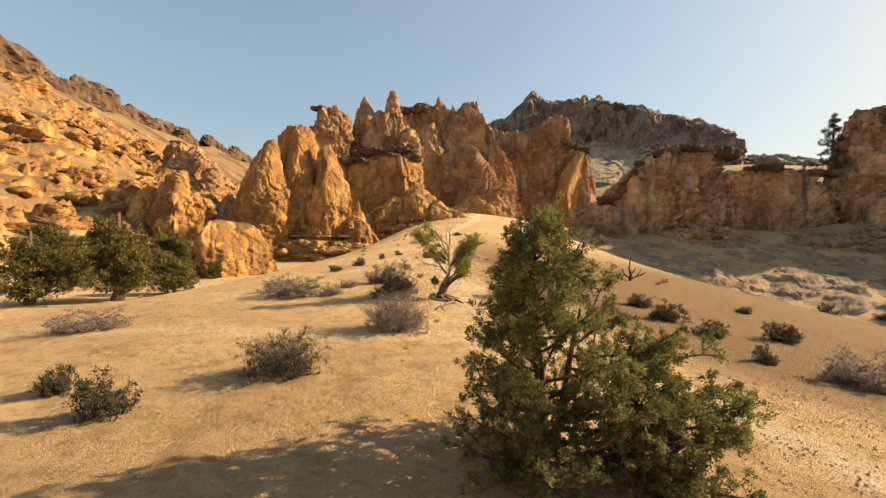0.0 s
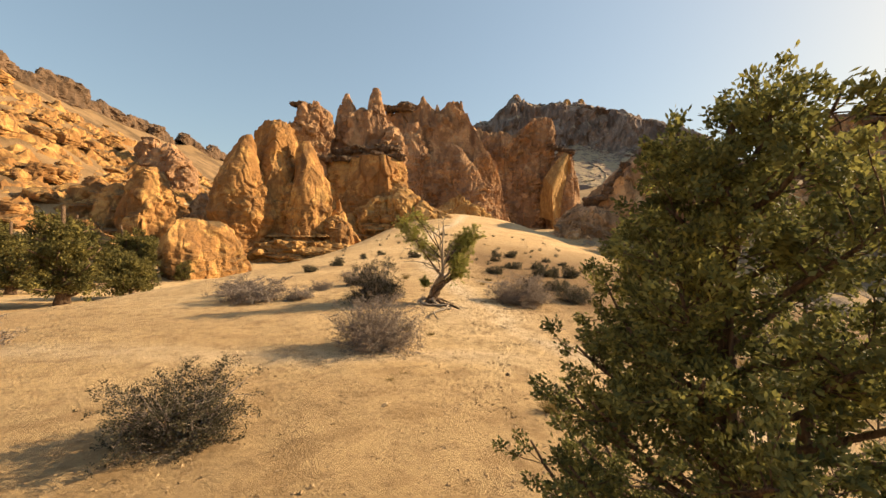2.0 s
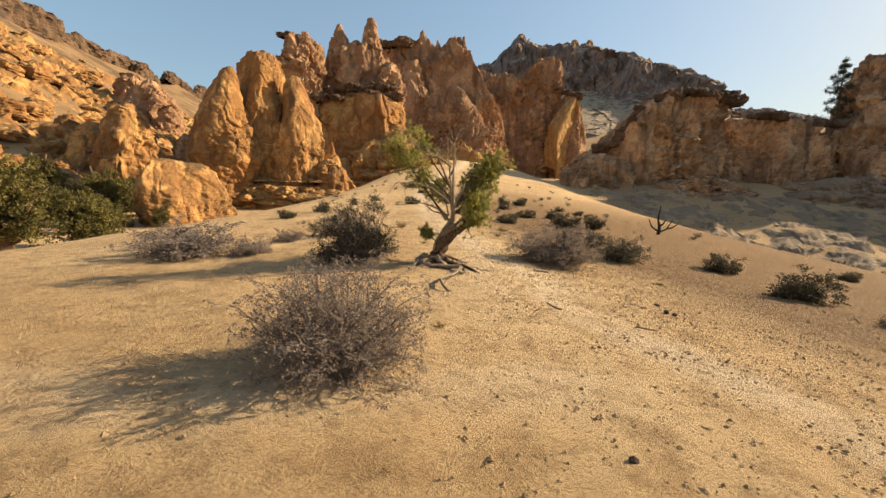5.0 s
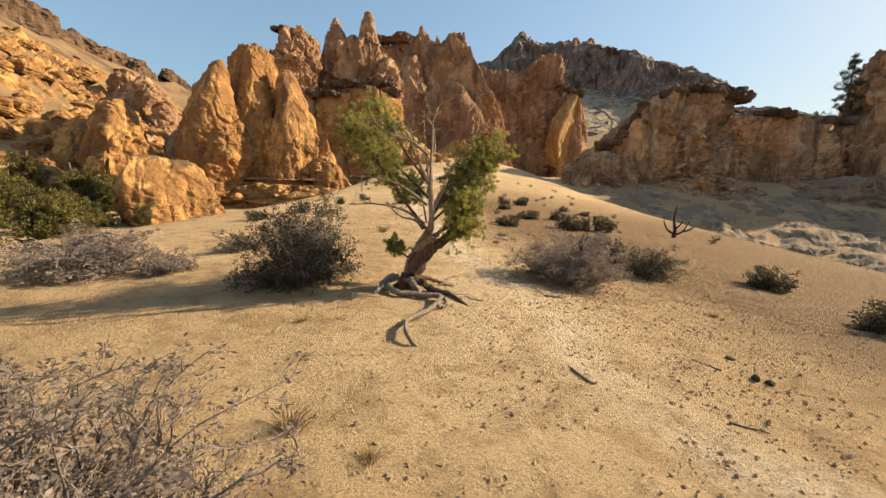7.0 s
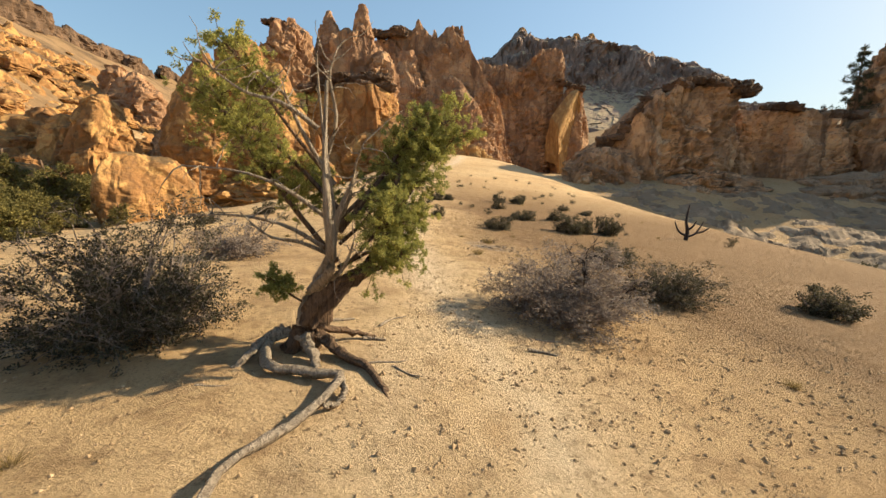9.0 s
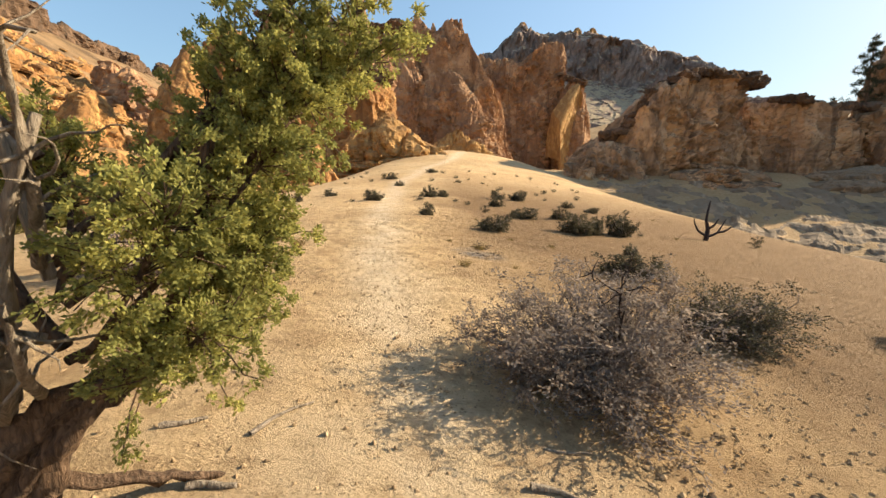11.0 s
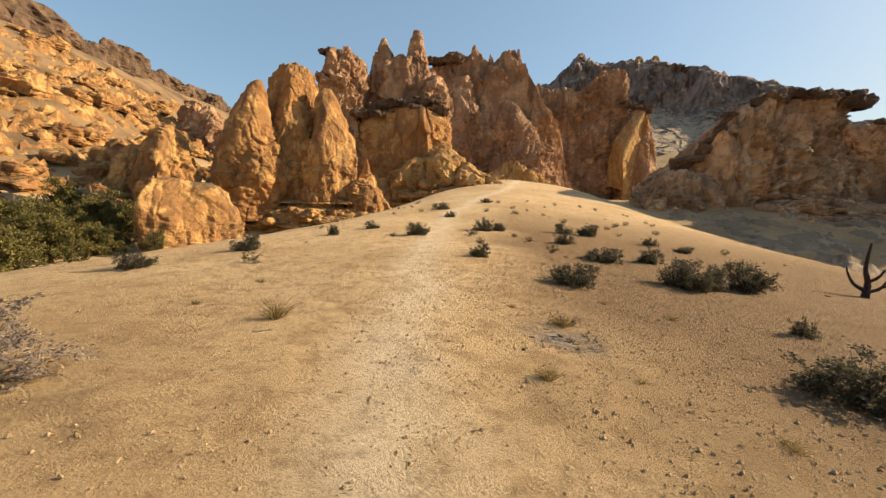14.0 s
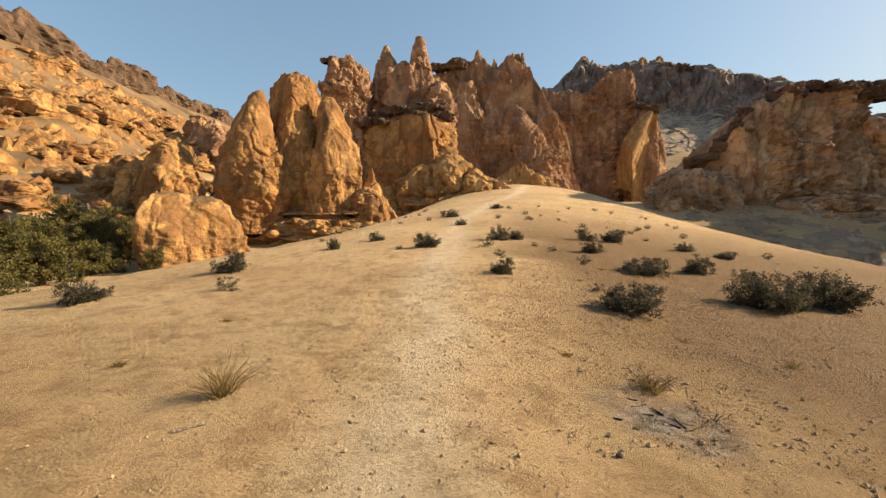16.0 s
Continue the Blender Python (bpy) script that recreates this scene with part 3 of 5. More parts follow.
fins = thing("rock_fins", (10, 142, 8), "steep rust tuff fins with jagged crest", "rock wall")
knob(fins, "fin", 6.0, 144, 5, 48.6, 22.0, 10, ((0, 1.06), (0.5, 1.0), (1, 0.95)), ROCK_RED, seed=36, rough=0.45, nt=300, nv=180, box=2.2, detail=0.8, jag=1.6, cuts=3,
     crest=((-1, 0.88), (-0.77, 0.92), (-0.45, 0.95), (-0.33, 1.0), (-0.2, 0.94), (0.07, 0.96), (0.27, 0.965), (0.36, 0.88), (0.48, 0.73), (0.74, 0.53), (0.89, 0.32), (1.0, 0.18)))
for x, top, r in ((-1.6, 50.4, 1.7), (7.6, 49.2, 1.3), (11.4, 49.4, 1.2), (3.4, 48.0, 1.2)):
    knob(fins, "spire", x, 141.0, 40, top, r, 2.0, SPIRE, ROCK_RED, seed=int(80 + x), rough=0.6, nt=60, nv=60)
knob(fins, "rib", -5.0, 136, 4, 40.0, 6.5, 5, ((0, 1.3), (0.5, 1.0), (0.8, 0.7), (1, 0.3)), ROCK_RED, seed=38, rough=0.55, detail=0.6, nt=180)
knob(fins, "rib", 11.0, 135.5, 4, 33.0, 8.5, 5, ((0, 1.35, 2), (0.5, 1.0, 1), (0.8, 0.55, -1), (1, 0.2, -2)), ROCK_RED, seed=42, rough=0.55, detail=0.6, nt=180)
knob(fins, "foot", 10.0, 127, 0, 15.5, 21.0, 8, CONE, ROCK_PALE, seed=44, rough=0.9, strata=1.0, nt=220, detail=0.8)
rim_caps(fins, -14.0, -6.0, 140, ((-14, 45.5), (-6, 46.5)), 5, 2.0, 700, 3.0)

wall = thing("rock_wall", (42, 176, 8), "tall rust tuff wall ending in a bright prow", "rock wall")
knob(wall, "face", 33.0, 180, 5, 55.0, 22.0, 8, ((0, 1.03), (0.5, 1.0), (1, 0.98)), ROCK_RED, seed=45, rough=0.42, nt=300, nv=170, box=4, detail=0.7, jag=1.2, cuts=3,
     crest=((-1, 0.96), (-0.7, 0.95), (-0.3, 0.86), (0.2, 0.845), (0.42, 0.91), (0.58, 0.97), (0.84, 1.0), (0.92, 0.94), (1, 0.80)))
knob(wall, "prow", 55.0, 174, 4, 41.0, 6.5, 8, ((0, 1.5, -1), (0.4, 1.2, 0), (0.7, 0.95, 1), (0.9, 0.6, 2), (1, 0.3, 2.5)), ROCK_RED, seed=47, rough=0.5, nt=180, detail=0.6)
# paler rock than the wall's, putting this slab's sunlit brightness into the colour
knob(wall, "slab", 46.5, 168, 5, 38.5, 5.0, 9.0, ((0, 1.15), (0.3, 0.95), (0.7, 0.62), (0.95, 0.35), (1, 0.2)), ROCK_PALE, seed=49, rough=0.18, lean=11.5, turn=-48, strata=0.0, box=7, detail=0.15)
knob(wall, "slab", 61.0, 172, 5, 33.0, 6.5, 6, CONE, ROCK_RED, seed=51, rough=0.8)
rim_caps(wall, 50.0, 60.0, 172, ((50, 43), (55, 41), (60, 39)), 4, 1.6, 720, 2.0)

CREST = ((30, 7.5), (36, 10.5), (41, 13.0), (46, 18.9), (50, 21.6), (53.6, 23.2), (60.6, 22.4), (66, 21.3), (67.2, 18.6), (73.8, 19.0), (84, 17.6))
cliff = thing("cliff", (70, 92, 0), "shaded brown layered cliff above pale ash slopes", "cliff")
knob(cliff, "bluff", 49.0, 99.5, -6, 22.4, 17.6, 8.0, ((0, 1.22), (0.25, 1.12), (0.38, 1.0), (0.7, 0.98), (1, 0.93)), ROCK_DARK, seed=54, rough=0.55, strata=0.6, nt=320, nv=190, detail=0.75, box=3.2, cuts=4, jag=0.7,
     crest=((-1, 0.46), (-0.75, 0.56), (-0.48, 0.66), (-0.2, 0.86), (0.02, 0.95), (0.2, 1.0), (0.6, 0.99), (0.96, 0.95)))
knob(cliff, "shoulder", 35.5, 94, -6, 9.0, 10.5, 7, ((0, 1.1), (0.4, 0.9), (0.7, 0.7), (0.9, 0.5), (1, 0.3)), ROCK_DARK, seed=57, rough=0.8, strata=1.0, nt=180, detail=0.7, lean=1.0)
knob(cliff, "bluff", 81.5, 102, -6, 18.2, 13.0, 9, ((0, 1.12), (0.4, 1.02), (1, 0.95)), ROCK_DARK, seed=58, rough=0.55, strata=0.6, nt=240, nv=150, detail=0.75, box=3.2, cuts=4, jag=0.6)
rim_caps(cliff, 37.0, 65.0, 97.0, CREST, 22, 1.4, 740, 4.0)
rim_caps(cliff, 50.0, 65.5, 97.0, CREST, 9, 1.7, 770, 4.6)
rim_caps(cliff, 70.5, 92.0, 98.5, CREST, 13, 1.3, 800, 4.0)
for i in range(5):
    knob(cliff, "layer", 50.0 + 2.4 * i + lrng.uniform(-2, 2), 87.0 + 1.1 * i, -5.5 + 1.9 * i, -3.0 + 2.0 * i, 15.0 - 1.2 * i, 6.0, DOME, ROCK_DARK, seed=260 + i, rough=0.5, strata=0.6, nt=240, nv=24, detail=0.8)
for i in range(5):
    knob(cliff, "layer", 82.0 + 3.0 * i + lrng.uniform(-3, 3), 85.0 + 1.0 * i, -5.0 + 1.8 * i, -2.4 + 1.9 * i, 22.0 - 1.5 * i, 6.0, DOME, ROCK_ASH, seed=280 + i, rough=0.35, strata=0.6, nt=220, nv=20, detail=0.7)
knob(cliff, "bluff", 110.0, 98, -6, 32.5, 16.5, 10, ((0, 1.2), (0.4, 1.05), (0.75, 0.9), (0.9, 0.8), (1, 0.66)), ROCK_DARK, seed=60, rough=0.7, strata=0.7, nt=180, nv=130, detail=0.8)
rim_caps(cliff, 97.0, 118.0, 93.0, ((97, 28.0), (101, 32.0), (118, 33.0)), 8, 2.2, 830, 5.0)
knob(cliff, "bluff", 145.0, 96, -6, 30.0, 24, 12, BLOCK, ROCK_DARK, seed=62, rough=0.8, nt=170)
# unseen bluff beyond the view, added to throw shade on the apron
knob(cliff, "bluff", 158.0, 68, -6, 44.0, 26, 18, BLOCK, ROCK_DARK, seed=63, rough=0.7, nt=120, nv=80)

# rock outcrops on the western slope, and the broken rim along its top
rng = np.random.default_rng(5)
outcrop_shapes = [crag_mesh("rock_outcrop", 0, 2.2 + 0.5 * i, 2.6, 2.0 + 0.2 * i, (BLOCK, DOME, TOWER)[i % 3], ROCK_GOLD, seed=70 + i, rough=0.75, strata=1.5, nt=30, nv=16, lean=0.8, box=3.5, detail=0.25) for i in range(6)]


def outcrop(x, y, size, squash, turn, me, label, group, sink=0.5):
    ob = new("rock_outcrop", me)
    z = float(height(x, y))
    ob.matrix_basis = pose(x, y, z - sink * size, rng.uniform(-8, 8), rng.uniform(4, 20), turn) @ Matrix.Diagonal((size, size, size * squash, 1))
    tagged(ob, label, "rock outcrop", group)


for i in range(270):
    depth = rng.uniform(0, 1) ** 1.2
    x = -57 - (62 if i < 190 else 135) * depth
    y = rng.uniform(50, 190)
    outcrop(x, y, rng.uniform(0.35, 1.0) * (1 + 0.6 * (rng.random() < 0.25)), rng.uniform(0.35, 0.95), rng.uniform(-30, 60), outcrop_shapes[rng.integers(6)], "golden broken tuff outcrop on a steep slope", "slope outcrops", 0.4)
KNOB = "golden tuff knob at the foot of the slope"
crag("rock_outcrop", KNOB, "rock outcrop", -54.0, 85, 2.0, 16.0, 4.6, 5.0, TOWER, ROCK_GOLD, "slope knobs", seed=301, rough=0.7, turn=-30, nt=110, nv=90)
crag("rock_outcrop", KNOB, "rock outcrop", -61.5, 86, 2.0, 12.5, 4.2, 4.0, DOME, ROCK_GOLD, "slope knobs", seed=303, rough=0.8, nt=90, nv=70)
crag("rock_outcrop", KNOB, "rock outcrop", -69.0, 92, 4.0, 14.5, 5.4, 4.6, DOME, ROCK_GOLD, "slope knobs", seed=305, rough=0.8, nt=90, nv=70)
crag("rock_outcrop", KNOB, "rock outcrop", -48.0, 92, 3.0, 12.0, 4.0, 4.0, TOWER, ROCK_RED, "slope knobs", seed=307, rough=0.8, nt=90, nv=70)
crag("rock_outcrop", KNOB, "rock outcrop", -84.0, 140, 16.0, 34.0, 7.5, 7.0, TOWER, ROCK_RED, "slope knobs", seed=309, rough=0.8, nt=90, nv=80, sink=6.0)
crag("rock_outcrop", KNOB, "rock outcrop", -96.0, 150, 22.0, 38.0, 6.5, 6.0, DOME, ROCK_RED, "slope knobs", seed=311, rough=0.8, nt=90, nv=80, sink=6.0)


def rocky_slope(label, x0, x1, y0, y1, step_x, material, cover, dip, relief):
    xs, ys = np.arange(x0, x1, step_x), np.arange(y0, y1, step_x * 1.15)
    x, y = np.meshgrid(xs, ys)
    z = height(x, y)
    p = np.stack([x, y, z], -1)
    bed = (z + dip[0] * x + dip[1] * y + 1.6 * fbm(p / 9, 3, 81)) / 2.3
    step = np.floor(bed) + np.clip((bed % 1 - 0.62) / 0.2, 0, 1) - bed
    blocks = fbm(p / np.array([3.6, 3.6, 2.0]), 4, 84, 0.6)
    cracks = np.clip(1 - np.abs(vnoise(p / np.array([2.6, 2.6, 2.6]), 88)) * 4, 0, 1)
    lift = 0.3 + relief * (1.6 * step + 1.2 * blocks - 0.9 * cracks)
    patch = np.clip(cover(x, y) + 1.4 * fbm(p / 26, 3, 90), -1, 1)
    rim = np.minimum(np.minimum(x - xs[0], xs[-1] - x) / 5, np.minimum(y - ys[0], ys[-1] - y) / 5)
    p[..., 2] += np.where(patch > 0, lift * np.clip(patch * 2, 0, 1), 0) - 2.4 * np.clip(0.35 - patch, 0, 1) - 2.5 * np.clip(1 - rim, 0, 1)
    p[..., 0] += 0.5 * blocks
    me = mesh("rock_slope", p.reshape(-1, 3), grid_faces(len(ys), len(xs)), material)
    tagged(new("rock_slope", me), label, "rock slope", kind="structure")


def west_cover(x, y):
    return 1.7 - np.clip((-x - 112) / 34, 0, 4) - np.clip((y - 175) / 20, 0, 3)


def east_cover(x, y):
    return 1.2 - np.clip((36 - x) / 6, 0, 3)


rocky_slope("steep slope of broken golden tuff ledges", -186, -46, 40, 215, 0.62, ROCK_GOLD, west_cover, (0.16, -0.05), 1.15)
rocky_slope("shaded apron of worn pale ledges below a cliff", 26, 128, 52, 92, 0.55, ROCK_ASH, east_cover, (0.02, 0.05), 0.38)
rim_shapes = [crag_mesh("rock_outcrop", 0, 12, 11, 5, BLOCK, ROCK_RIM, seed=90 + i, rough=1.0, strata=0.4, nt=48, nv=24) for i in range(4)]
for i in range(72):
    y = 88 + i * 5.6
    if y > 250 and rng.uniform() < 0.35:
        continue
    outcrop(-202 + rng.uniform(-5, 5), y, rng.uniform(0.6, 1.1) * (1.35 if y < 250 else 1.05), rng.uniform(0.8, 1.3), 90 + rng.uniform(-25, 25), rim_shapes[i % 4], "dark brown rim rock along a ridge top", "rim rocks", 4.0)


def far_mountain():
    az = np.linspace(2, 50, 420)
    line = np.array([(0, 12), (9.4, 17.1), (12.1, 18.8), (14, 18.2), (18.6, 17.8), (21, 17.6), (26.6, 15.9), (32.6, 13.8), (35.3, 11.9), (36.0, 9.6), (39.5, 9.0), (42.5, 8.0), (52, 7)])
    el = np.interp(az, line[:, 0], line[:, 1])
    t = np.linspace(0, 1, 110)
    rr = 430 + 190 * t
    rise = np.interp(t, (0, 0.5, 0.60, 0.70, 0.90, 1.0), (0.30, 0.56, 0.62, 0.90, 0.97, 1.0))
    a = np.radians(az)[None]
    crest = 620 * np.tan(np.radians(el))[None] + 1.6
    wob = vnoise(np.stack([az / 2.2, 0 * az, 0 * az], -1), 4)[None] * 14
    r = rr[:, None] + wob
    x, y = r * np.sin(a), r * np.cos(a)
    z = crest * rise[:, None] * np.ones_like(a)
    p = np.stack([x, y, z], -1)
    band = np.clip(1 - np.abs(t - 0.68) / 0.16, 0, 1)[:, None]
    n = fbm(p / np.array([16, 16, 40]), 4, 7, 0.6)
    p[..., 2] += 5 * n * (0.25 + band) + 3.0 * vnoise(p / 5.0, 9) * np.clip((t - 0.9) * 10, 0, 1)[:, None] * (np.abs(az - 16) > 3.2)[None]
    f1, f2, mark = worley(p / np.array([26.0, 60.0, 22.0]) + 0.3 * n[..., None], 13)
    p[..., 1] += (6 * n + 5 * mark - 5 * np.clip(1 - (f2 - f1) / 0.12, 0, 1)) * np.clip(band * 1.5 + 0.25, 0, 1)
    f1, f2, mark = worley(p / np.array([9.0, 30.0, 8.0]), 15)
    p[..., 1] += 2 * mark * np.clip(band * 1.5 + 0.3, 0, 1)
    p[..., 2] += 2.2 * mark * np.clip((t - 0.8) * 6, 0, 1)[:, None]
    p[..., 2] += 4.5 * np.clip(fbm(p / np.array([11.0, 30.0, 30.0]), 3, 19), -1, 1) * np.clip((t - 0.6) * 4, 0, 1)[:, None] * (np.abs(az - 16) > 3)[None]
    skirt = p[:1].copy()
    skirt[..., 1] -= 60
    skirt[..., 2] -= 110
    back = p[-1:].copy()
    back[..., 1] += 200
    back[..., 2] -= 120
    p = np.concatenate([skirt, p, back])
    me = mesh("mountain", p.reshape(-1, 3), grid_faces(len(p), len(az)), ROCK_HAZED)
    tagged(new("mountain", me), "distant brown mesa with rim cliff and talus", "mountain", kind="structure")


far_mountain()
for a, s in ((18.7, 0.9), (20.5, 0.8), (12.0, 1.1)):
    me = outcrop_shapes[2]
    ob = new("rock_outcrop", me)
    ob.matrix_basis = pose(618 * math.sin(radians(a)), 618 * math.cos(radians(a)), 618 * math.tan(radians(17.2 if a > 15 else 17.9)), 0, 0, 30) @ Matrix.Diagonal((3.2 * s, 3.2 * s, 6.5 * s, 1))
    tagged(ob, "dark stub of rock on the mesa skyline", "rock outcrop", "mesa knobs")

# ---- trees ----
def limb_with_leaves(tree, rng, line, r0, radius, wood, leaf, sprigs, blades, blade, name="limb", squash=0.8, reach=0.35, fork=True):
    """A limb along a line, forked into twigs, whose foliage fills a loose clump round its outer part."""
    n = len(line)
    woods = [tube(line, np.linspace(r0, r0 * 0.3, n), 6, rng, 0.06)]
    centres, heads = [], []
    for _ in range(sprigs):
        i = int(rng.uniform(reach, 1) * (n - 1))
        out = unit(rng.normal(size=3) * np.array([1, 1, squash]) + 0.5 * unit(line[-1] - line[0]) + np.array([0, 0, 0.25]))
        tw = shoot(rng, line[i], out, radius * rng.uniform(0.45, 1.1), 5, 0.22, 0.06)
        if fork:
            woods.append(tube(tw, np.linspace(max(0.15 * r0, 0.003), 0.0015 + 0.03 * r0, 5), 3))
        for k in (2, 3, 4, 4, 4):
            centres.append(tw[k] + rng.normal(size=3) * radius * 0.06)
            heads.append(unit(tw[k] - tw[k - 1]))
    limb = part(name, mesh(name, *join(woods), wood, True), tree)
    if blades:
        v, f = sprays(rng, np.array(centres), np.array(heads), blades, *blade, 0.8)
        part("foliage", mesh("foliage", v, f, leaf), limb)
    return limb


def upright_juniper(x, y, tall, seed, n=72, wide=1.0):
    rng = np.random.default_rng(seed)
    tree = thing("juniper_tree", on_ground(x, y, 0.05), "dense green upright juniper beside the trail, its dead twigs showing" if tall > 2 else "low bushy green juniper crowding a taller one", "juniper tree")
    axis = spline([(0, 0, 0), (0.03, 0.02, 0.3 * tall), (-0.03, 0.04, 0.62 * tall), (-0.04, 0, tall)], 24)
    part("trunk", mesh("trunk", *tube(axis, np.linspace(0.085, 0.012, 24), 9, rng, 0.05, 0.12), BARK, True), tree)
    second = spline([(0.05, 0.05, 0.02 * tall), (0.22, 0.05, 0.2 * tall), (0.33, 0.1, 0.45 * tall), (0.42, 0.08, 0.65 * tall)], 16)
    part("trunk", mesh("trunk", *tube(second, np.linspace(0.06, 0.012, 16), 8, rng, 0.05, 0.12), BARK, True), tree)
    prof = np.array([(0.0, 1.25), (0.15, 1.45), (0.35, 1.22), (0.58, 0.92), (0.85, 0.50), (0.95, 0.3), (1.0, 0.16)])
    for i in range(n):
        h = 0.03 + 0.95 * ((i + 0.5) / n) ** 1.3
        az = i * 2.39996 + rng.uniform(-0.3, 0.3)
        ln = np.interp(h, prof[:, 0], prof[:, 1]) * rng.uniform(0.72, 1.1)
        ln *= wide
        ln *= 1 + 0.32 * math.cos(az) - 0.12 * max(0, -math.cos(az))
        up = 0.12 + 0.75 * h + rng.uniform(-0.1, 0.2)
        stem = second if (i % 3 == 0 and 0.15 < h < 0.6 and math.cos(az) > -0.2) else axis
        start = stem[min(len(stem) - 1, int(h * tall / stem[-1, 2] * (len(stem) - 1)))]
        line = shoot(rng, start, (math.cos(az), math.sin(az), up * 0.6), ln, 9, 0.10, 0.05 + 0.04 * h)
        limb_with_leaves(tree, rng, line, 0.022 * (1.1 - 0.6 * h), 0.19 + 0.10 * (1 - h), BARK, JUNIPER_DENSE, 13 if h > 0.8 else 18, 23, (0.027, 0.0064), squash=0.5, reach=0.34)
    for _ in range(16):
        az, h = rng.uniform(0, 6.28), rng.uniform(0.05, 0.5) * tall
        line = shoot(rng, axis[int(h / tall * 23)], (math.cos(az), math.sin(az), rng.uniform(-0.2, 0.4)), rng.uniform(0.4, 0.9), 7, 0.2)
        part("dead_branch", mesh("dead_branch", *tube(line, np.linspace(0.012, 0.002, 7), 4), DEADWOOD, True), tree, "bare grey branch")


upright_juniper(0.9, 3.85, 2.34, 11)
upright_juniper(1.85, 3.7, 1.35, 15, 36, 0.46)


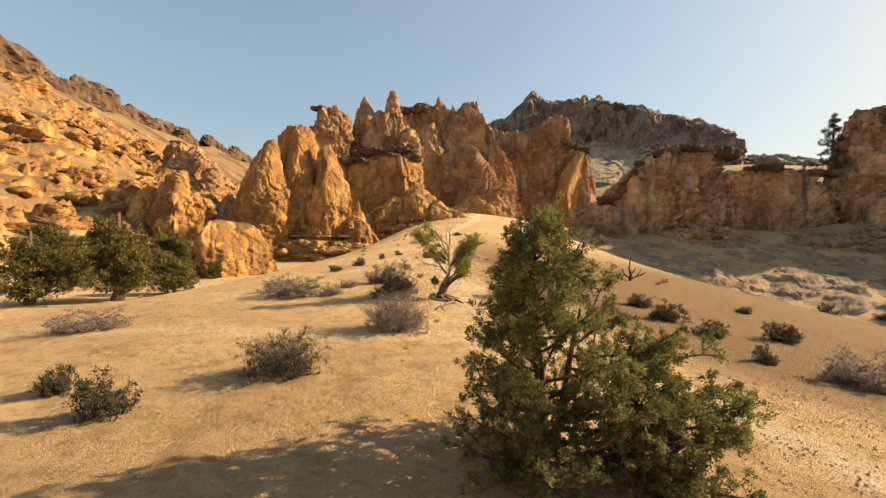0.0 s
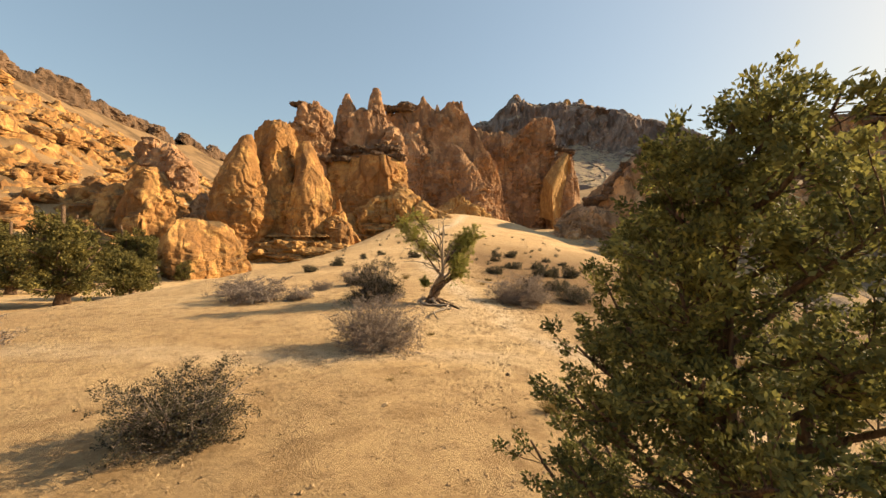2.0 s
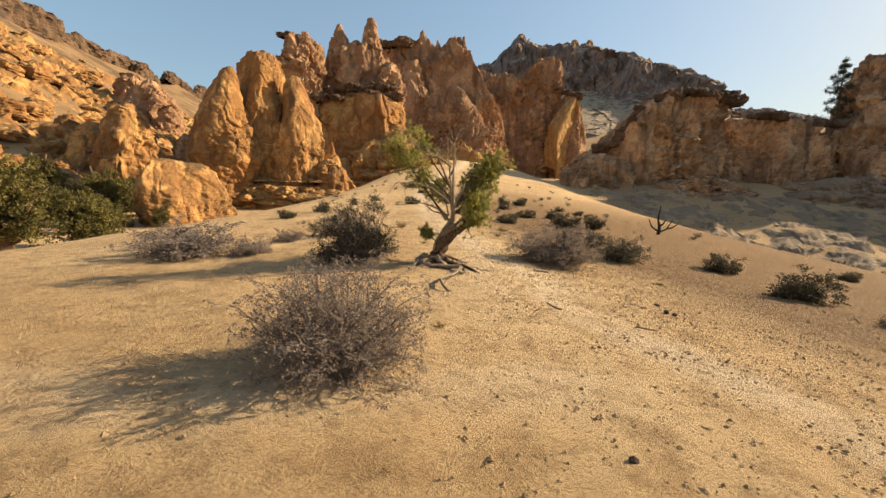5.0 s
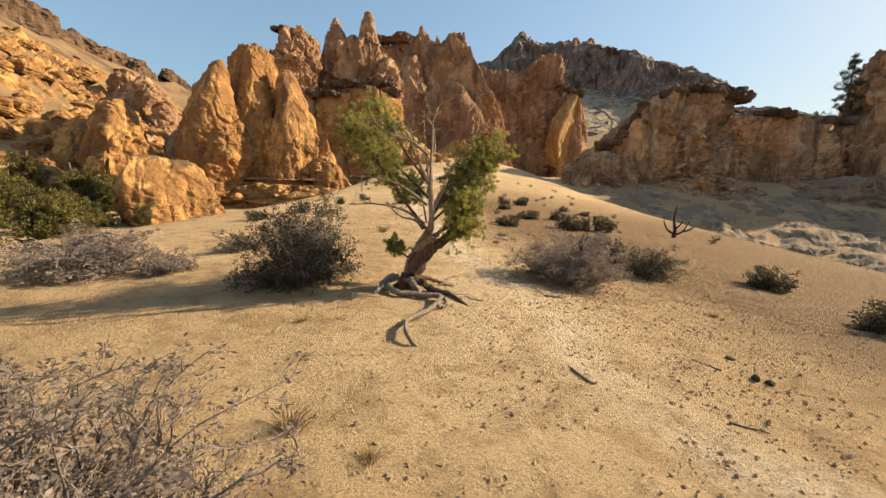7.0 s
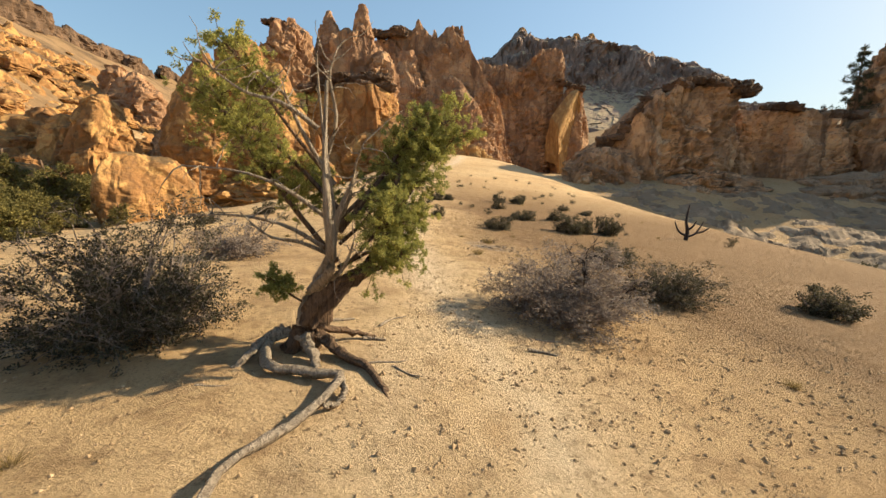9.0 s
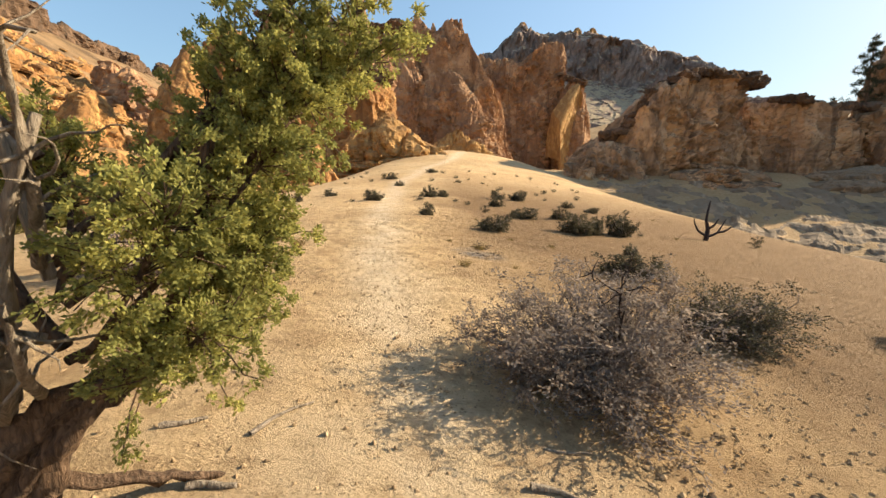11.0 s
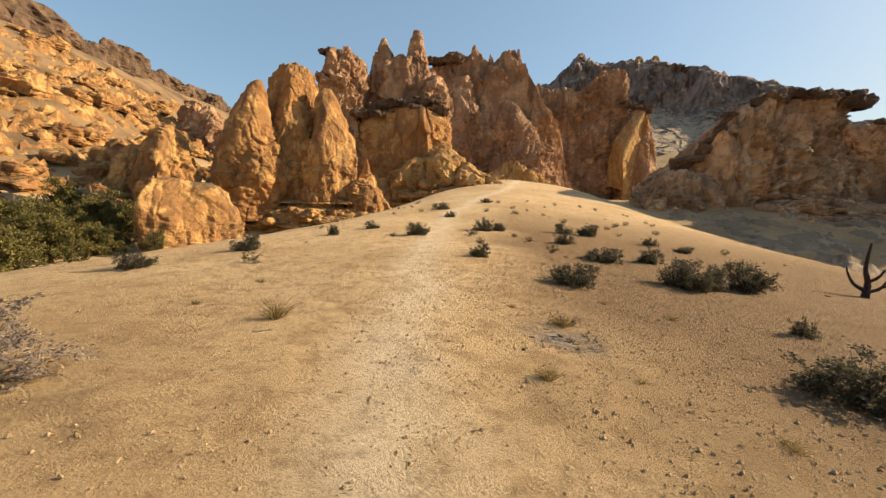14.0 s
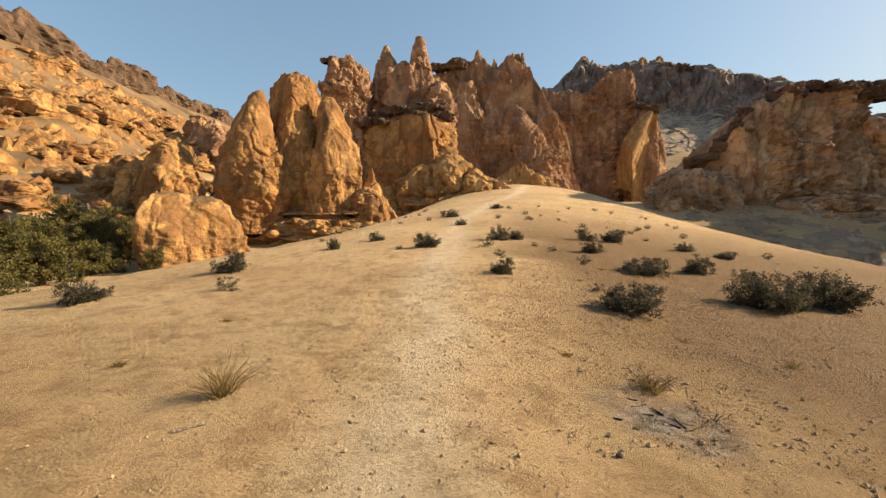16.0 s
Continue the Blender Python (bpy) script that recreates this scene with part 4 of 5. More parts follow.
def twisted_juniper():
    rng = np.random.default_rng(23)
    bx, by = -0.14, 13.95
    tree = thing("juniper_tree", on_ground(bx, by, 0.05), "gnarled leaning juniper with exposed roots and bleached dead branches", "juniper tree")
    o = np.array(tree.location)

    def line(pts, n):
        return spline(np.array(pts, float) - o, n)

    trunk = line([(-0.20, 13.98, -0.5), (-0.10, 13.95, -0.22), (0.04, 13.9, 0.06), (0.22, 13.9, 0.24), (0.45, 13.95, 0.40), (0.62, 13.97, 0.75), (0.72, 13.95, 1.2)], 34)
    part("trunk", mesh("trunk", *tube(trunk, np.interp(np.linspace(0, 1, 34), (0, 0.1, 0.4, 0.6, 1), (0.15, 0.125, 0.09, 0.05, 0.016)), 26, rng, 0.13, 0.42), BARK, True), tree)
    bare = line([(-0.12, 13.9, -0.1), (-0.02, 13.86, 0.2), (0.20, 13.66, 0.45), (0.21, 13.56, 0.9), (0.20, 13.55, 1.3), (0.22, 13.6, 1.85)], 26)
    part("dead_trunk", mesh("dead_trunk", *tube(bare, np.linspace(0.056, 0.011, 26), 14, rng, 0.08, 0.25), DEADWOOD, True), tree, "pale shredded dead trunk")
    fork = line([(0.04, 13.83, 0.3), (0.18, 13.74, 0.55), (0.26, 13.68, 0.85), (0.42, 13.66, 1.2)], 14)
    part("dead_trunk", mesh("dead_trunk", *tube(fork, np.linspace(0.045, 0.012, 14), 10, rng, 0.08, 0.2), DEADWOOD, True), tree, "pale dead fork")
    limbs = (
        ((0.2, 13.9, 0.45), (-0.2, 13.95, 0.95), (-0.55, 13.95, 1.45), (-0.85, 14.0, 1.95), 0.37, 0.036),
        ((0.22, 13.9, 0.9), (-0.3, 14.1, 1.4), (-0.75, 14.15, 1.7), (-1.0, 14.1, 1.9), 0.36, 0.030),
        ((0.2, 13.9, 1.1), (-0.1, 13.8, 1.5), (-0.4, 13.75, 1.95), (-0.62, 13.75, 2.2), 0.26, 0.028),
        ((0.22, 13.9, 0.7), (0.55, 14.05, 1.15), (0.78, 14.2, 1.5), (0.98, 14.28, 1.82), 0.26, 0.036),
        ((0.22, 13.9, 0.8), (0.6, 14.1, 1.2), (0.98, 14.25, 1.55), (1.26, 14.32, 1.78), 0.24, 0.028),
        ((0.2, 13.9, 0.75), (0.55, 14.0, 1.0), (0.82, 14.15, 1.25), (1.02, 14.2, 1.48), 0.24, 0.030),
        ((0.19, 13.88, 0.28), (0.42, 13.85, 0.36), (0.60, 13.82, 0.42), (0.76, 13.8, 0.56), 0.26, 0.034),
        ((0.2, 13.9, 0.4), (0.5, 14.0, 0.55), (0.7, 14.05, 0.7), (0.86, 14.05, 0.84), 0.24, 0.026),
        ((0.0, 13.9, 0.05), (-0.15, 13.85, 0.15), (-0.25, 13.82, 0.25), (-0.34, 13.8, 0.34), 0.15, 0.020),
        ((0.22, 13.9, 0.6), (0.42, 14.05, 0.8), (0.5, 14.15, 0.95), (0.6, 14.2, 1.1), 0.26, 0.024),
        ((0.62, 13.97, 0.75), (0.68, 14.2, 1.1), (0.70, 14.4, 1.3), (0.76, 14.6, 1.4), 0.26, 0.028),
        ((0.62, 13.97, 0.75), (0.60, 14.3, 1.0), (0.62, 14.5, 1.15), (0.64, 14.7, 1.2), 0.24, 0.024),
        ((0.66, 14.1, 1.0), (0.8, 14.35, 1.32), (0.95, 14.55, 1.42), (1.12, 14.75, 1.52), 0.14, 0.016),
        ((0.45, 13.95, 0.42), (0.60, 14.2, 0.7), (0.62, 14.4, 0.8), (0.66, 14.55, 0.85), 0.20, 0.026),
        ((0.45, 13.95, 0.40), (0.55, 14.2, 0.45), (0.58, 14.4, 0.48), (0.64, 14.5, 0.52), 0.19, 0.022),
        ((0.3, 13.9, 0.45), (0.58, 13.95, 0.75), (0.78, 14.0, 0.98), (0.92, 14.08, 1.2), 0.24, 0.022),
        ((0.1, 13.95, 0.5), (-0.1, 14.0, 0.8), (-0.25, 14.0, 1.05), (-0.4, 14.0, 1.3), 0.24, 0.022),
        ((0.15, 13.95, 0.6), (0.1, 14.1, 0.85), (0.02, 14.2, 1.05), (-0.05, 14.2, 1.25), 0.20, 0.02),
        ((0.5, 13.95, 0.75), (0.85, 14.05, 1.15), (1.08, 14.2, 1.4), (1.28, 14.25, 1.6), 0.24, 0.022),
        ((0.25, 13.9, 0.4), (0.45, 13.82, 0.6), (0.6, 13.78, 0.8), (0.7, 13.75, 1.0), 0.26, 0.02),
    )
    for a, b, c, d, size, r in limbs:
        limb_with_leaves(tree, rng, line((a, b, c, d), 12), 0.72 * r, size, BARK, JUNIPER, 88 if size > 0.35 else 62 if size > 0.2 else 40, 34, (0.0185, 0.0046), squash=0.7, reach=0.45)
    dead = (
        ((0.2, 13.88, 0.7), (0.17, 13.8, 1.2), (0.12, 13.8, 1.7), (0.10, 13.82, 2.05)),
        ((0.15, 13.7, 0.85), (-0.1, 13.62, 1.05), (-0.4, 13.55, 1.18), (-0.8, 13.5, 1.22)),
        ((0.12, 13.75, 0.6), (-0.15, 13.65, 0.78), (-0.5, 13.6, 0.86), (-0.85, 13.55, 0.85)),
        ((0.16, 13.55, 1.5), (-0.05, 13.45, 1.65), (-0.3, 13.4, 1.72), (-0.55, 13.38, 1.9)),
        ((0.19, 13.85, 1.1), (0.0, 13.7, 1.5), (-0.1, 13.65, 1.75), (-0.25, 13.6, 1.9)),
        ((0.2, 13.85, 0.75), (0.35, 13.7, 1.0), (0.42, 13.6, 1.25), (0.5, 13.5, 1.4)),
        ((0.18, 13.85, 0.5), (0.0, 13.6, 0.65), (-0.2, 13.45, 0.72), (-0.35, 13.35, 0.9)),
        ((0.15, 13.85, 0.3), (0.3, 13.65, 0.45), (0.38, 13.55, 0.6), (0.42, 13.5, 0.72)),
        ((0.14, 13.85, 1.3), (0.25, 13.75, 1.6), (0.22, 13.7, 1.9), (0.28, 13.7, 2.1)),
    )
    for pts in dead:
        ln = line(pts, 12)
        chunks = [tube(ln, np.linspace(0.022, 0.005, 12), 6, rng, 0.06)]
        for _ in range(9):
            i = rng.integers(3, 12)
            chunks.append(tube(shoot(rng, ln[i], rng.normal(size=3) + [0, 0, 0.5], rng.uniform(0.12, 0.4), 6, 0.3), np.linspace(0.007, 0.0015, 6), 4))
        part("dead_branch", mesh("dead_branch", *join(chunks), DEADWOOD, True), tree, "bleached bare branch")

    def root(pts, r0, r1, label=""):
        w = [(px, py, float(height(px, py)) + dz) for px, py, dz in pts]
        ln = spline(np.array(w) - o, 22)
        part("root", mesh("root", *tube(ln + 0.006 * rng.normal(size=ln.shape), np.linspace(0.62 * r0, 0.7 * r1, 22), 11, rng, 0.13, 0.34), DEADWOOD if label else BARK, True), tree, label)

    pale = "bleached grey exposed root"
    root([(-0.25, 14.0, 0.14), (-0.41, 13.86, 0.09), (-0.30, 13.55, 0.06), (-0.17, 13.44, 0.05), (0.17, 13.35, 0.06), (0.34, 13.27, 0.09), (0.18, 12.71, 0.05), (-0.04, 12.4, 0.05), (-0.05, 12.04, 0.07), (0.07, 11.8, 0.0)], 0.075, 0.026, pale)
    root([(-0.05, 13.95, 0.16), (0.1, 13.9, 0.10), (0.23, 13.78, 0.06), (0.54, 13.49, 0.03), (0.76, 12.98, -0.05)], 0.085, 0.035)
    root([(-0.30, 14.0, 0.16), (-0.42, 13.85, 0.12), (-0.48, 13.68, 0.06), (-0.56, 13.5, -0.03)], 0.075, 0.035, pale)
    root([(-0.16, 13.95, 0.16), (-0.05, 13.8, 0.12), (0.03, 13.68, 0.06), (0.10, 13.55, -0.03)], 0.085, 0.045, pale)
    root([(-0.05, 14.0, 0.2), (0.2, 14.15, 0.10), (0.42, 14.3, 0.02), (0.5, 14.4, -0.06)], 0.05, 0.02)
    root([(0.34, 13.27, 0.08), (0.40, 13.1, 0.06), (0.36, 12.98, 0.04), (0.30, 12.92, 0.05)], 0.04, 0.02, pale)


twisted_juniper()


def round_juniper(seed, tall, wide, label, x, y, leaf=JUNIPER_FAR):
    rng = np.random.default_rng(seed)
    tree = thing("juniper_tree", on_ground(x, y, 0.1), label, "juniper tree", "gully junipers")
    axis = spline([(0, 0, 0), (0.03 * wide, 0, 0.2 * tall), (-0.02 * wide, 0.03 * wide, 0.5 * tall), (0.03 * wide, 0, 0.9 * tall)], 14)
    part("trunk", mesh("trunk", *tube(axis, np.linspace(0.06 * tall, 0.012 * tall, 14), 8, rng, 0.06, 0.2), BARK, True), tree)
    for i in range(24):
        h = 0.22 + 0.74 * (i + 0.5) / 24
        az = i * 2.39996
        ln = 0.5 * wide * math.sqrt(max(0.05, 1 - ((h - 0.5) / 0.55) ** 2)) * rng.uniform(0.6, 1.0)
        line = shoot(rng, axis[min(13, int(h * 0.85 * 13))], (math.cos(az), math.sin(az), 0.25 + 0.9 * (h - 0.3)), ln, 8, 0.14, 0.04)
        limb_with_leaves(tree, rng, line, 0.016 * tall, 0.15 * wide, BARK, leaf, 13, 9, (0.036 * wide, 0.0088 * wide), reach=0.35, fork=False)
    return tree


GULLY = "bushy olive-green juniper in the shaded gully"
base_a = round_juniper(41, 7.0, 5.6, "broad olive-green juniper with a short dark trunk at the ridge's edge", -22.9, 28.8)
base_b = round_juniper(43, 3.3, 4.4, GULLY, -21.9, 33.3)
base_c = round_juniper(47, 5.4, 4.8, GULLY, -26.6, 26.3)
for i, (x, y, s) in enumerate(((-33, 36, 1.0), (-30, 43, 0.9), (-40, 49, 1.15), (-36.5, 53, 1.1), (-39.5, 60, 1.2), (-45, 55, 1.2), (-50, 63, 1.2), (-34, 63, 0.8), (-44, 68, 1.0), (-37, 41, 0.7), (-33, 50, 0.75), (-56, 58, 1.2), (-28.0, 50.5, 0.45), (-40, 72, 1.0))):
    copy_thing((base_a, base_b, base_c)[i % 3], pose(*on_ground(x, y, 0.2), 0, 0, 77 * i) @ Matrix.Scale(s * (1.35 if i % 3 == 1 else 0.95), 4))


def pine(x, y, z, tall, seed):
    rng = np.random.default_rng(seed)
    tree = thing("pine_tree", (x, y, z), "lone dark conifer on the cliff's rim", "pine tree")
    axis = spline([(0, 0, 0), (-0.2, 0, 0.5 * tall), (0.1, 0, tall)], 14)
    part("trunk", mesh("trunk", *tube(axis, np.linspace(0.35, 0.04, 14), 8, rng, 0.05), BARK, True), tree)
    for i in range(30):
        h = 0.06 + 0.92 * i / 30
        az = i * 2.39996
        ln = (0.40 * tall * (1 - h) ** 1.1 + 0.35) * rng.uniform(0.55, 1.05)
        line = shoot(rng, axis[int(h * 13)], (math.cos(az), math.sin(az), 0.22), ln, 7, 0.1, 0.04)
        limb_with_leaves(tree, rng, line, 0.06, 0.40 + 0.2 * (1 - h), BARK, PINE, 8, 8, (0.34, 0.05), reach=0.2, fork=False)


pine(92.9, 98, 17.5, 15.0, 51)


# ---- shrubs ----
def shrub(name, x, y, wide, tall, seed, label, category, group, stems, subs, twig_r, wood, leaf, leaves, blade, fill=0.5):
    """A bush of forked twigs and small leaves, one metre wide and tall until it is scaled."""
    rng = np.random.default_rng(seed)
    bush = thing(name, on_ground(x, y, 0.03), label, category, group)
    woods, tips, heads = [], [], []
    for _ in range(stems):
        az = rng.uniform(0, 2 * math.pi)
        tilt = rng.uniform(0.05, 1.0) ** 0.7 * 1.25
        head = np.array([math.cos(az) * math.sin(tilt), math.sin(az) * math.sin(tilt), math.cos(tilt)])
        reach = 0.5 / max(abs(math.sin(tilt)), 0.42) if tilt > 0.5 else 0.95
        a = shoot(rng, (0.06 * math.cos(az), 0.06 * math.sin(az), 0), head, min(reach, 0.95) * rng.uniform(0.65, 1.0), 6, 0.16, 0.03)
        woods.append(tube(a, np.linspace(2.2 * twig_r, twig_r, 6), 4))
        for _ in range(subs):
            i = rng.integers(1, 6)
            b = shoot(rng, a[i], unit(a[i] - a[max(i - 1, 0)]) + 0.75 * rng.normal(size=3), rng.uniform(0.12, 0.32), 5, 0.28, 0.05)
            b[:, 2] = np.maximum(b[:, 2], 0.02)
            woods.append(tube(b, np.linspace(1.0 * twig_r, 0.4 * twig_r, 5), 3))
            for j in (2, 3, 4, 4):
                c = shoot(rng, b[j], unit(b[j] - b[j - 1]) + 0.8 * rng.normal(size=3), rng.uniform(0.05, 0.13), 4, 0.3)
                woods.append(tube(c, np.linspace(0.55 * twig_r, 0.25 * twig_r, 4), 3))
                tips.extend((c[1], c[3]))
                heads.extend((unit(c[1] - c[0]), unit(c[3] - c[2])))
    part("branchwork", mesh("branchwork", *join(woods), wood), bush)
    if leaves:
        pick = rng.random(len(tips)) < fill
        v, f = sprays(rng, np.array(tips)[pick], np.array(heads)[pick], leaves, *blade, 0.7)
        v[:, 2] = np.maximum(v[:, 2], 0.01)
        part("leafage", mesh("leafage", v, f, leaf), bush)
    bush.matrix_basis = pose(*on_ground(x, y, 0.03)) @ Matrix.Diagonal((wide, wide, tall, 1))
    return bush


def again(bush, x, y, wide, tall, turn=0.0, label=""):
    z = on_ground(x, y, 0.03)
    ob = copy_thing(bush, pose(*z, 0, 0, turn))
    ob.matrix_basis = pose(*z, 0, 0, turn) @ Matrix.Diagonal((wide, wide, tall, 1))
    return tagged(ob, label)


def light_shrub(name, x, y, wide, tall, seed, label, category, group, wood, leaf, blade, stems=20):
    return shrub(name, x, y, wide, tall, seed, label, category, group, stems, 5 if stems > 10 else 4, 0.006, wood, leaf, 6 if stems > 10 else 5, blade, 1.0)


GREY = "dry grey-brown twiggy bush on bare soil"
grey_a = shrub("desert_bush", -1.08, 9.2, 1.12, 0.9, 61, "large dry purple-grey twiggy bush on bare soil", "bush", "dry bushes", 70, 9, 0.0046, TWIG, GREYLEAF, 8, (0.024, 0.0048), 0.65)
grey_b = shrub("desert_bush", -1.72, 14.15, 1.3, 1.15, 62, "tall grey bush with bare dead stems beside a juniper", "bush", "dry bushes", 64, 8, 0.0052, TWIG, SAGE, 9, (0.026, 0.0052), 0.95)
grey_c = shrub("desert_bush", 2.85, 15.75, 1.5, 0.95, 63, "spreading dry purple-grey bush beside the trail", "bush", "dry bushes", 80, 9, 0.0042, TWIG, GREYLEAF, 8, (0.026, 0.0056), 0.9)
grey_d = light_shrub("desert_bush", -5.45, 15.0, 1.75, 0.88, 67, GREY, "bush", "dry bushes", TWIG, GREYLEAF, (0.045, 0.010), 34)
again(grey_d, -6.4, 16.6, 1.2, 0.7, 140, GREY)
again(grey_d, -4.0, 14.95, 0.66, 0.5, 90, GREY)
again(grey_d, -3.95, 17.1, 0.6, 0.45, 200, GREY)
again(grey_d, -2.75, 18.4, 1.15, 0.85, 20, GREY)
again(grey_d, -8.1, 9.4, 1.25, 0.6, 70, GREY)
again(grey_d, 8.6, 8.3, 1.1, 0.85, 10, GREY)

SAGE_LABEL = "dark grey-green sagebrush on sandy soil"
sage_a = shrub("sagebrush", -2.35, 6.0, 0.9, 0.7, 64, "grey-green sagebrush in full leaf beside the trail", "sagebrush", "sagebrush", 50, 7, 0.0042, TWIG, SAGE, 8, (0.032, 0.006), 0.9)
sage_b = shrub("sagebrush", 5.1, 17.1, 1.15, 0.72, 65, SAGE_LABEL, "sagebrush", "sagebrush", 48, 7, 0.0042, TWIG, SAGE, 8, (0.034, 0.0065), 0.9)
dead = shrub("dead_bush", 3.4, 16.0, 1.1, 1.2, 66, "leafless dead bush with dark crooked stems", "dead bush", "", 16, 6, 0.0068, CHAR, SAGE, 0, None)
sage_c = light_shrub("sagebrush", 5.5, 20.3, 1.0, 0.56, 68, SAGE_LABEL, "sagebrush", "sagebrush", TWIG, SAGE, (0.064, 0.016), 24)
sage_d = light_shrub("sagebrush", 3.5, 24.75, 0.8, 0.54, 69, SAGE_LABEL, "sagebrush", "sagebrush", TWIG, SAGE, (0.064, 0.016), 24)
for i, (x, y, w, h) in enumerate((
        (-3.85, 4.45, 0.66, 0.48), (-5.05, 5.2, 0.42, 0.4), (1.46, 27.4, 0.64, 0.42),
        (-1.14, 32.5, 1.0, 0.58), (1.6, 35.5, 0.95, 0.6), (2.35, 36.0, 0.7, 0.45), (5.88, 37.9, 1.0, 0.6), (7.3, 38.4, 1.15, 0.68), (4.98, 33.2, 0.85, 0.44))):
    again((sage_c, sage_d)[i % 2], x, y + 0.25 * w, 0.74 * w, 1.08 * h, 47 * i, SAGE_LABEL)
for i, (x, y, w, h) in enumerate((
        (5.6, 29.6, 1.35, 0.52), (7.4, 30.5, 0.9, 0.54), (6.75, 26.2, 1.35, 0.78), (7.4, 26.6, 0.9, 0.6), (8.6, 27.0, 1.15, 0.85), (-5.7, 27.6, 0.95, 0.56),
        (-6.4, 24.2, 0.85, 0.42), (-1.84, 50.7, 1.5, 0.6), (-4.96, 33.2, 0.5, 0.5), (-3.9, 35.7, 0.8, 0.4), (10.97, 35.6, 0.85, 0.35), (10.1, 37.3, 0.8, 0.4))):
    again((sage_d, sage_c)[i % 2], x, y + 0.25 * w, 0.74 * w, 1.08 * h, 31 * i + 9, SAGE_LABEL)
for i, (x, y, w, h) in enumerate((
        (7.7, 13.85, 1.5, 0.7), (8.4, 17.2, 1.2, 0.6), (8.0, 12.0, 1.1, 0.48), (10.4, 12.3, 1.15, 0.66), (7.45, 9.3, 0.6, 0.45), (13.8, 18.6, 0.8, 0.4),
        (6.8, 22.8, 0.45, 0.32), (49.2, 51.6, 3.4, 2.4), (56.0, 51.0, 3.0, 1.2), (44.0, 58.0, 2.2, 1.0), (-0.6, 44.0, 0.9, 0.4), (2.0, 58.4, 1.3, 0.5))):
    again((sage_c, sage_d)[i % 2], x, y + 0.2 * w, 0.64 * w, 1.05 * h, 53 * i + 21, SAGE_LABEL)

TUFT_LABEL = "small dry straw-coloured grass tuft"


def grass(x, y, size, seed, leaf, label, blades=170):
    rng = np.random.default_rng(seed)
    tuft = thing("grass_tuft", on_ground(x, y, 0.01), label, "grass tuft", "grass tufts")
    c = rng.normal(size=(blades, 3)) * [0.12, 0.12, 0]
    d = unit(np.stack([rng.normal(size=blades) * 0.42, rng.normal(size=blades) * 0.42, np.ones(blades)], -1) + c * 2)
    side = unit(np.cross(d, rng.normal(size=d.shape)))
    ln = rng.uniform(0.45, 1.0, (blades, 1))
    bend = c + d * ln * 0.6
    tip = c + d * ln + unit(d * [1, 1, 0]) * 0.22 * ln
    v = np.stack([c - side * 0.008, c + side * 0.008, bend + side * 0.007, bend - side * 0.007, bend - side * 0.007, bend + side * 0.007, tip + side * 0.002, tip - side * 0.002], 1).reshape(-1, 3)
    part("grass_clump", mesh("grass_clump", v, np.arange(len(v)).reshape(-1, 4), leaf), tuft)
    tuft.matrix_basis = pose(*on_ground(x, y, 0.01)) @ Matrix.Scale(size, 4)
    return tuft


tuft_a = grass(-1.16, 20.83, 0.34, 71, STRAW, TUFT_LABEL)
tuft_b = grass(1.15, 6.9, 0.24, 72, STRAW, "yellow-green bunch grass beside a stone", 300)
tuft_c = grass(-0.65, 10.43, 0.20, 73, STRAW, TUFT_LABEL)
for i, (x, y, s) in enumerate(((5.9, 10.05, 0.28), (5.8, 10.85, 0.17), (2.15, 19.65, 0.2), (-2.64, 23.1, 0.13), (2.0, 22.3, 0.11), (3.7, 23.3, 0.14), (4.64, 22.7, 0.17), (-2.7, 21.4, 0.12),
        (-0.35, 16.85, 0.12), (-1.15, 12.4, 0.14), (4.5, 14.0, 0.12), (3.85, 18.95, 0.16), (3.1, 19.85, 0.12), (2.65, 21.6, 0.22), (-0.15, 10.2, 0.13), (-0.7, 7.6, 0.12), (-0.55, 7.9, 0.1))):
    again((tuft_a, tuft_b, tuft_c)[i % 3], x, y, s, s, 67 * i, TUFT_LABEL)
sage_e = light_shrub("sagebrush", 9.5, 30.0, 0.45, 0.3, 75, "small low dark sagebrush seedling on sandy soil", "sagebrush", "sagebrush", TWIG, SAGE, (0.075, 0.017), 8)
rng = np.random.default_rng(9)
for i in range(105):
    x, y = rng.uniform(-9, 17), rng.uniform(25, 66)
    if abs(x - trail(y)) < 0.9 + 0.01 * y or height(x, y) < -3:
        continue
    if i % 3:
        s = rng.uniform(0.22, 0.5)
        again(sage_e, x, y, s, s * 0.7, 360 * rng.random(), "small low dark sagebrush seedling on sandy soil")
    else:
        s = rng.uniform(0.08, 0.16)
        again((tuft_a, tuft_b, tuft_c)[i % 3], x, y, s, s, 360 * rng.random(), TUFT_LABEL)


# ---- dead wood, stones ----
again(dead, 2.7, 21.7, 0.42, 0.26, 30, "broken black remains of a burnt bush")
again(dead, 2.95, 21.2, 0.35, 0.14, 130, "broken black remains of a burnt bush")

